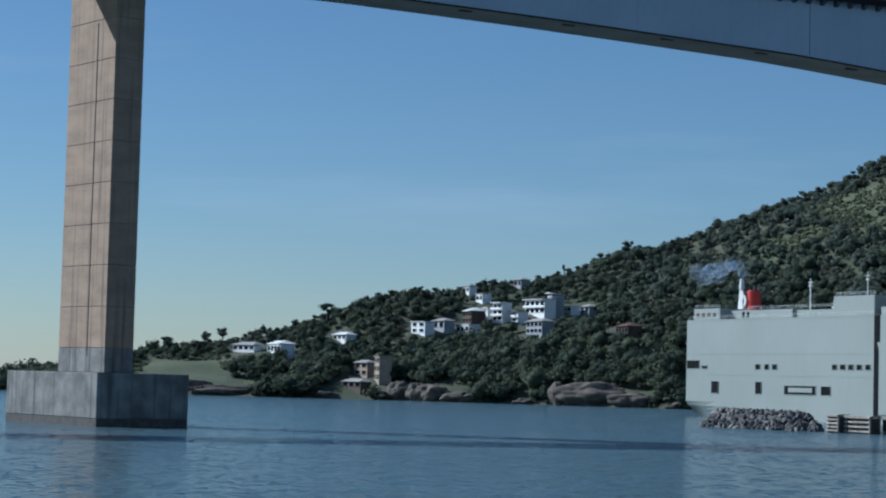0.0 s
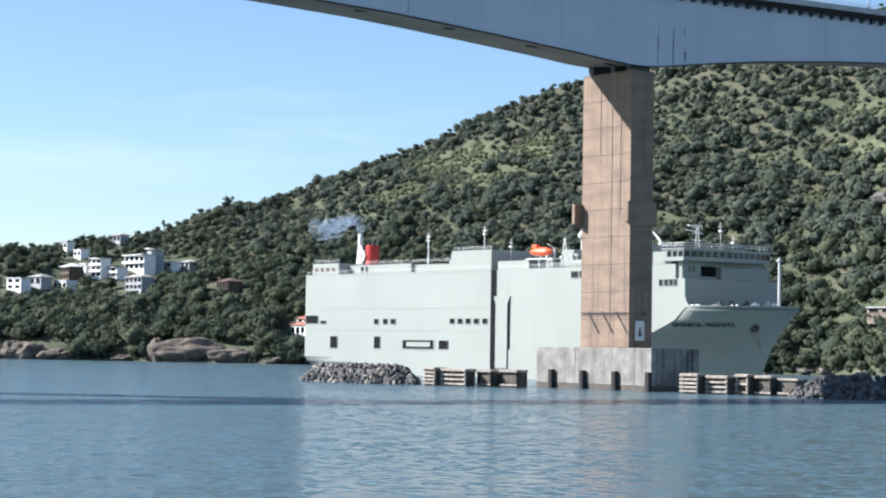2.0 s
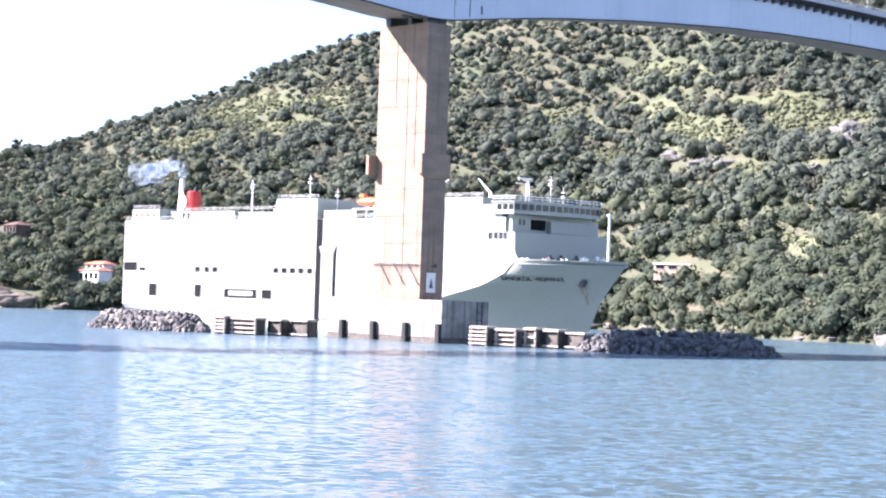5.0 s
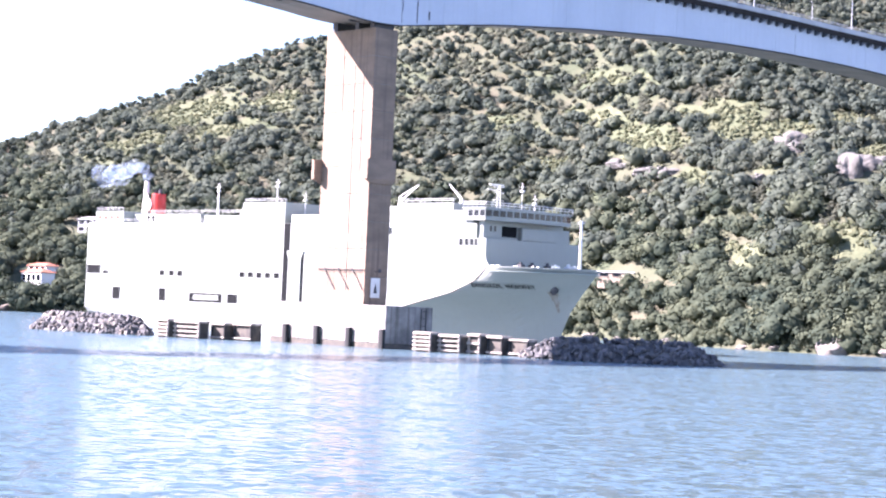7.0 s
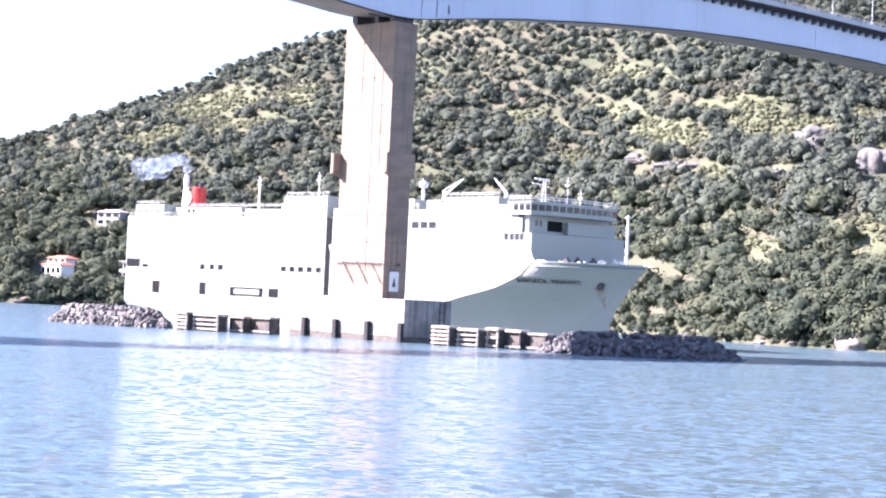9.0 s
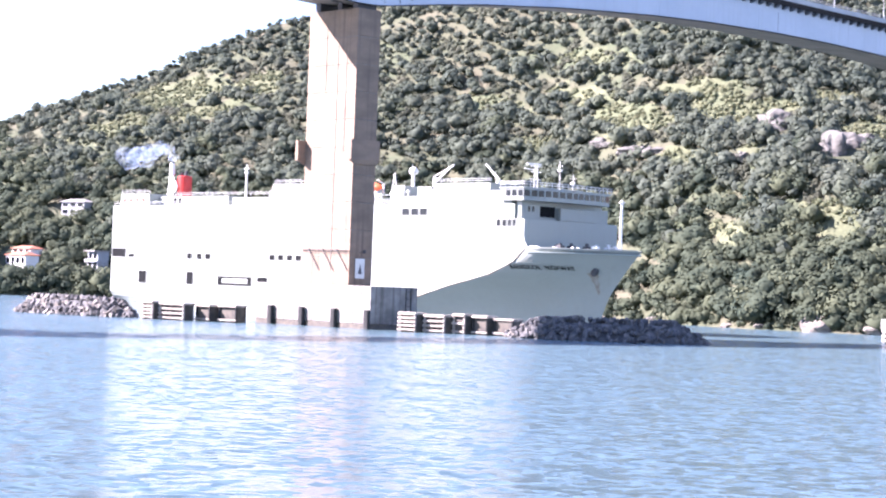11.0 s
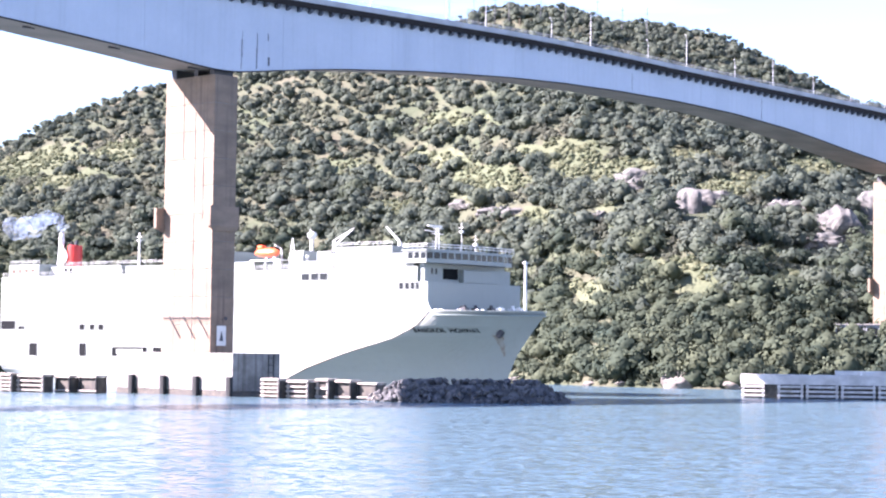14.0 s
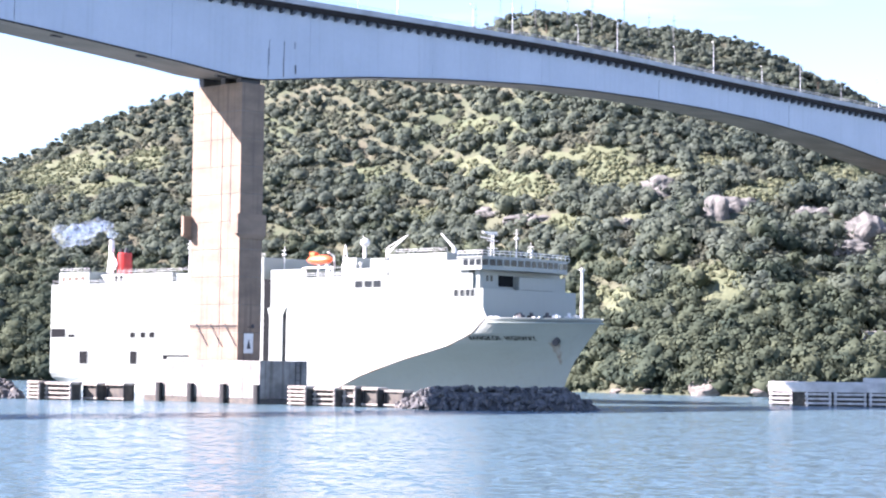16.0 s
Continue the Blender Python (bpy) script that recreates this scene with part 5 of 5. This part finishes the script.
# ---------------- houses ----------------
def house(az, el, w, d, h, turn, wall, roof, style, storeys, label):
    """A hillside house: walls, roof, windows with panes, sills. el is the elevation of its foot."""
    w, d = w * 1.22, d * 0.75
    p, r = slope_point(az, el)
    m = Matrix.Translation(p + Vector((0, 0, 0.6))) @ pose(0, 0, 0, 0, 0, -az + turn - 66)
    hs = empty("house", m, label, "house", "houses on the hillside")
    HOUSE_SPOTS.append((az, math.degrees(math.atan2(p.z - EYE.z, r)), math.degrees((w * 0.55 + 1.0) / r), 0.26 if az < 0 else 0.2))
    bm = bmesh.new()
    box(bm, -w / 2, w / 2, 0, d, -4, h, 0.05)
    part("wall", bm, wall, hs)
    sh = h / storeys
    for k in range(storeys):
        z0 = k * sh + sh * 0.28
        n = max(1, int(w / 4.2))
        for i in range(n):
            x = -w / 2 + w * (i + 0.5) / n
            ww = min(1.7, w / n * 0.36)
            bm = bmesh.new()
            box(bm, x - ww, x + ww, -0.06, 0.05, z0, z0 + sh * 0.52)
            win = part("window", bm, GLASS_DARK, hs)
            bm = bmesh.new()
            box(bm, x - ww - 0.15, x + ww + 0.15, -0.25, 0.0, z0 - 0.18, z0)
            part("sill", bm, wall, win)
        bm = bmesh.new()
        for y in (d * 0.3, d * 0.7):
            box(bm, -w / 2 - 0.05, -w / 2 + 0.05, y - 0.8, y + 0.8, z0, z0 + sh * 0.5)
        part("side_window", bm, GLASS_DARK, hs)
        if k and style == "balcony":
            bm = bmesh.new()
            box(bm, -w / 2, w / 2, -1.5, 0, k * sh - 0.2, k * sh + 0.05)
            box(bm, -w / 2, w / 2, -1.5, -1.38, k * sh, k * sh + 0.95)
            part("balcony", bm, wall, hs)
    bm = bmesh.new()
    o = 0.7
    if style in ("flat", "balcony"):
        box(bm, -w / 2 - 0.35, w / 2 + 0.35, -0.5 if style == "flat" else -1.7, d + 0.3, h, h + 0.4, 0.04)
    elif style == "shed":
        loft(bm, [[(x, -o - 0.6, h + 1.4), (x, d + o, h), (x, d + o, h + 0.3), (x, -o - 0.6, h + 1.7)] for x in (-w / 2 - o, w / 2 + o)])
    else:
        rh = min(w, d) * 0.22
        a = [(-w / 2 - o, -o, h), (w / 2 + o, -o, h), (w / 2 + o, d + o, h), (-w / 2 - o, d + o, h)]
        k = min(d, w) * 0.42
        b = [(-w / 2 + k, d / 2 - 0.05, h + rh), (w / 2 - k, d / 2 - 0.05, h + rh), (w / 2 - k, d / 2 + 0.05, h + rh), (-w / 2 + k, d / 2 + 0.05, h + rh)]
        loft(bm, [[(x, y, z - 0.2) for x, y, z in a], a, b])
    part("roof", bm, roof, hs)
    return hs


def build_houses():
    W, G, T, Bn = WALL_WHITE, WALL_GREY, WALL_TAN, WALL_BROWN
    RW, RG, RR = ROOF_WHITE, ROOF_GREY, ROOF_RED
    rows = [
        (-15.42, 1.28, 9.5, 8, 5.6, 12, W, RW, "flat", 2, "white flat-roofed modern house among trees"),
        (-14.85, 1.40, 10, 8, 4.6, 5, G, RG, "hip", 1, "grey house with a hipped roof among trees"),
        (-14.05, 1.60, 12.5, 10, 6.6, -8, Bn, RW, "hip", 2, "dark brown house under a pale hipped roof"),
        (-14.17, 1.30, 11, 8, 4.4, 4, W, RW, "flat", 1, "low white house with a broad flat roof"),
        (-13.72, 2.22, 7, 7, 3.8, 0, W, RW, "flat", 1, "small white house high on the slope"),
        (-13.55, 1.75, 5.5, 6, 5.2, 0, W, RW, "flat", 2, "narrow white two-storey house"),
        (-13.2, 1.66, 7.0, 8, 9.6, 10, W, RW, "balcony", 3, "white three-storey house with balconies"),
        (-12.72, 1.66, 6.5, 8, 5.6, 4, W, RG, "balcony", 2, "white house with a long balcony"),
        (-12.15, 1.88, 16, 9, 7.6, 6, W, RW, "balcony", 2, "large white house with arcaded balcony"),
        (-11.75, 1.95, 10, 9, 8.6, -14, G, RW, "shed", 2, "grey house with a white pitched roof"),
        (-12.16, 1.34, 14, 9, 6.4, 3, G, RG, "hip", 2, "blue-grey two-storey house with arched windows"),
        (-11.25, 1.98, 9, 7, 2.8, 0, W, RW, "flat", 1, "low white house with flat roof"),
        (-10.75, 1.98, 9, 7, 3.4, 0, G, RG, "hip", 1, "small grey house under trees"),
        (-9.7, 1.35, 14, 10, 4.6, -5, Bn, ROOF_SHADED, "hip", 1, "house with a red roof darkened to look shaded"),
        (-17.62, 1.02, 11, 8, 3.0, 5, W, RW, "hip", 1, "low white house on the spur"),
        (-20.3, 0.66, 14, 9, 3.4, 15, W, RG, "hip", 1, "white house with grey hipped roof above the grass"),
        (-19.45, 0.6, 16, 10, 5.2, -5, W, RW, "hip", 1, "white house with pale hipped roof above the grass"),
        (-17.0, 0.05, 9, 8, 6.5, 10, T, RG, "hip", 2, "weathered stone house near the shore"),
        (-16.55, -0.08, 8.5, 8, 11.5, -12, T, ROOF_GREY, "flat", 3, "tan three-storey stone house near the shore"),
        (-17.25, -0.3, 13, 8, 3.2, 8, Bn, RG, "hip", 1, "low shaded shore house with grey roof"),
        (-12.65, 2.66, 8, 7, 4.0, 0, G, RG, "hip", 1, "small house at the top of the ridge"),
        (-14.1, 2.45, 7, 6, 3.4, 0, W, RG, "flat", 1, "small pale house near the ridge"),
        (-7.35, 0.42, 13, 8, 3.6, 5, W, RR, "hip", 1, "house with a red tiled roof near the shore"),
        (8.98, 1.0, 17, 6, 2.2, 45, T, RW, "flat", 1, "pale low house with a long roof among trees"),
        (-7.5, 0.12, 14, 9, 5.2, 5, W, RR, "hip", 1, "shore house with red tiled roof"),
        (-5.4, 0.05, 8.5, 7, 8.6, 0, G, RG, "balcony", 2, "grey two-storey house with columned porches"),
        (19.75, 0.55, 12, 7, 4.6, 62, G, RG, "flat", 1, "grey flat-roofed building among the shore trees"),
        (-6.0, 1.62, 12, 8, 6.2, 20, G, RG, "hip", 2, "grey gabled house among trees"),
    ]
    for r in rows:
        house(*r)


# ---------------- rocks on the shore and slope ----------------
def boulder(az, el, r, squash, label, mat, seed, sink=0.35, rough=0.0):
    p, d = slope_point(az, el)
    bm = bmesh.new()
    blob(bm, (0, 0, r * squash[2] * (1 - 2 * sink) * 0.5), r, random.Random(seed), 4 if r > 5 else 3, rough or (0.2 if r > 4.7 else 0.38), squash)
    ob = new("boulder", mesh_of("boulder", bm, mat))
    ob.matrix_basis = Matrix.Translation(p) @ pose(0, 0, 0, 0, 0, -az)
    tagged(ob, label, "rock", "granite boulders of the headland")


def build_rocks():
    i = 0
    for az, el, r, sq in [(-15.95, -0.45, 4.6, (1, 0.9, 0.9)), (-15.4, -0.47, 4.4, (0.9, 0.9, 1)), (-14.95, -0.45, 5.2, (1.2, 0.9, 0.8)), (-14.35, -0.52, 4.6, (1.3, 0.8, 0.55)), (-13.95, -0.52, 3.0, (1.2, 1, 0.6)), (-16.35, -0.5, 3.0, (1.3, 1, 0.6)), (-17.9, -0.5, 2.6, (1.6, 1, 0.5)),
                          (-11.45, -0.5, 5.5, (0.7, 0.8, 1.1)), (-10.6, -0.45, 10.5, (1.7, 0.8, 0.62)), (-9.3, -0.5, 5.5, (1.5, 0.8, 0.6)), (-8.2, -0.58, 2.2, (1.5, 1, 0.6)), (-12.4, -0.55, 2.4, (1.8, 1, 0.5)), (-22.6, -0.35, 10, (2.4, 0.8, 0.5)), (-20.8, -0.45, 5, (3, 0.8, 0.4))]:
        boulder(az, el, r * (1.2 if r < 6 else 0.92), sq, "weathered brown granite boulder on the shoreline", GRANITE, 40 + i, 0.28)
        HOUSE_SPOTS.append((az, el + 0.05, math.degrees(r * sq[0] * 1.0 / 900), 0.4))
        i += 1
    for az, el, r, sq in [(14.95, -0.74, 4.8, (1.25, 0.8, 0.72)), (16.35, -0.78, 2.4, (1.6, 0.9, 0.7)), (13.3, -0.8, 1.2, (1.8, 1, 0.6)), (12.4, -0.82, 1.4, (1.6, 1, 0.6)), (17.2, -0.78, 2.2, (1.4, 1, 0.7)), (8.2, -0.62, 2.2, (1.6, 1, 0.6)), (9.0, -0.65, 1.8, (1.5, 1, 0.6)), (7.2, -0.64, 2.0, (1.9, 1, 0.5)), (10.4, -0.68, 1.6, (1.8, 1, 0.5)), (6.6, -0.64, 1.8, (1.8, 1, 0.5)), (18.2, -0.75, 1.8, (1.7, 1, 0.6))]:
        boulder(az, el, r, sq, "pale granite boulder at the water's edge", ROCK_PALE, 60 + i)
        i += 1
    for az, el, r, sq in [(15.1, 4.15, 8.0, (0.8, 0.7, 1.1)), (15.55, 4.35, 6.5, (1.2, 0.6, 0.7)), (19.2, 3.6, 11.0, (0.95, 0.7, 0.9)), (20.2, 3.9, 12.0, (0.9, 0.7, 1.1)), (18.9, 3.25, 7.0, (1.0, 0.6, 0.6)), (8.65, 4.2, 4.2, (1.1, 0.7, 0.7)), (13.6, 5.0, 6.0, (1.1, 0.6, 0.8))]:
        boulder(az, el, r * 0.9, sq, "steep bare granite slab streaked with dark stains", SLAB, 140 + i, 0.5, 0.2)
        HOUSE_SPOTS.append((az, el - 0.05, math.degrees(r * sq[0] * 0.62 / 850), 0.6))
        i += 1
    rnd = random.Random(9)
    for az, el, wa, we, n in [(15.9, 4.5, 0.5, 0.12, 5), (18.9, 3.2, 0.5, 0.12, 5), (8.7, 4.2, 0.3, 0.1, 4), (9.6, 4.1, 0.6, 0.1, 6), (13.7, 4.85, 0.35, 0.25, 6), (12.4, 3.9, 0.5, 0.12, 5), (17.6, 4.3, 0.6, 0.12, 5)]:
        for _ in range(n):
            a, e = az + rnd.uniform(-1, 1) * wa, el + rnd.uniform(-1, 1) * we
            r = rnd.uniform(1.6, 4.0)
            boulder(a, e, r, (rnd.uniform(0.9, 1.7), 0.8, rnd.uniform(0.5, 0.85)), "pale bare granite outcrop on the wooded slope", SLAB, 80 + i, 0.55)
            HOUSE_SPOTS.append((a, e - 0.08, math.degrees(r * 0.7 / 850), 0.14))
            i += 1


# ---------------- single trees, palm, masts on the summit ----------------
def tree(az, el, h, r, label, seed):
    p, d = slope_point(az, el)
    rnd = random.Random(seed)
    rng = np.random.default_rng(seed)
    t = empty("tree", Matrix.Translation(p), label, "tree", "single trees of the skyline")
    bm = bmesh.new()
    rod(bm, (0, 0, -1), (0.3, 0, h * 0.65), 0.4, 0.22, 8)
    for i in range(5):
        a = rnd.uniform(0, 6.28)
        rod(bm, (0.2, 0, h * (0.35 + 0.06 * i)), (math.cos(a) * r * 0.6, math.sin(a) * r * 0.6, h * rnd.uniform(0.65, 0.9)), 0.16, 0.06, 6)
    part("trunk", bm, BARK, t)
    cr = [(rnd.uniform(-1, 1) * r * 0.55, rnd.uniform(-1, 1) * r * 0.55, h * rnd.uniform(0.55, 0.95), r * rnd.uniform(0.35, 0.55), 0.8) for _ in range(7)]
    ob = new("crown", leaf_mesh("crown", cr, rng, 120, LEAVES, (0.4, 0.8)))
    ob.parent = t


def build_single_trees():
    for i, (az, el, h, r) in enumerate([(-9.55, 3.4, 13, 4.6), (-18.0, 1.5, 12, 5), (-11.35, 2.95, 8, 1.6), (-8.3, 3.7, 8, 3.5), (-3.35, 5.65, 8, 2.4), (-15.45, 2.2, 8, 4), (-6.3, 4.4, 7, 3), (-22.4, 0.6, 8, 3.6), (-21.4, 0.75, 8, 4), (17.9, 7.6, 8, 2.6), (12.3, 9.2, 8, 4), (10.3, 9.3, 8, 4.5), (14.3, 8.7, 7, 4), (-20.9, 0.9, 8, 4.2), (-19.8, 1.0, 7, 4)]):
        tree(az, el, h, r, "tall broadleaf tree standing out on the ridge", 200 + i)
    p, d = slope_point(-26.1, -0.2)
    pm = empty("palm_tree", Matrix.Translation(p), "tall palm with a drooping crown on the headland tip", "palm")
    bm = bmesh.new()
    rod(bm, (0, 0, -1), (0.4, 0, 9), 0.3, 0.2, 8)
    part("trunk", bm, BARK, pm)
    rnd = random.Random(5)
    for i in range(14):
        a = i * 0.45
        bm = bmesh.new()
        rings = []
        for k in range(5):
            q = k / 4
            rr, z = 2.6 * q, 9 + 1.2 * math.sin(q * 2.4) - 1.6 * q * q + rnd.uniform(-0.1, 0.1)
            w = 0.45 * math.sin(0.35 + q * 2.6)
            c, s = math.cos(a), math.sin(a)
            rings.append([(0.4 + c * rr - s * w, s * rr + c * w, z - 0.25), (0.4 + c * rr, s * rr, z), (0.4 + c * rr + s * w, s * rr - c * w, z - 0.25), (0.4 + c * rr, s * rr, z - 0.12)])
        loft(bm, rings)
        part("frond", bm, LEAVES, pm)


def build_masts():
    for az, el, h in [(9.0, 9.2, 26), (10.0, 9.3, 16), (12.5, 9.15, 20), (13.2, 9.0, 15), (13.9, 8.75, 18), (9.6, 9.3, 14), (10.9, 9.3, 22), (11.6, 9.3, 18), (8.3, 9.0, 20)]:
        p, d = slope_point(az, el)
        ms = empty("radio_mast", Matrix.Translation(p), "thin lattice radio mast on the summit", "radio mast", "radio masts on the summit")
        bm = bmesh.new()
        for dx, dy in ((-0.35, 0), (0.35, 0), (0, 0.5)):
            rod(bm, (dx, dy, -1), (dx * 0.4, dy * 0.4, h), 0.06, 0.04, 4)
        for i in range(int(h / 2)):
            z = i * 2
            rod(bm, (-0.35, 0, z), (0.3, 0, z + 2), 0.035, seg=4)
        part("lattice", bm, MAST_GREY, ms)
        bm = bmesh.new()
        for k in (0.7, 0.85):
            rod(bm, (-0.8, -0.3, h * k), (0.8, -0.3, h * k), 0.12, seg=6)
        part("antenna", bm, MAST_GREY, ms)


build_girder()
build_lamps()
build_piers()
SHIP = build_ship()
PLUME = build_smoke()
build_houses()
build_rocks()
build_single_trees()
build_masts()
build_woods()
build_marine()


def motions():
    walk(SHIP, SHIP_POSES)
    walk(PLUME, SHIP_POSES)


motions()
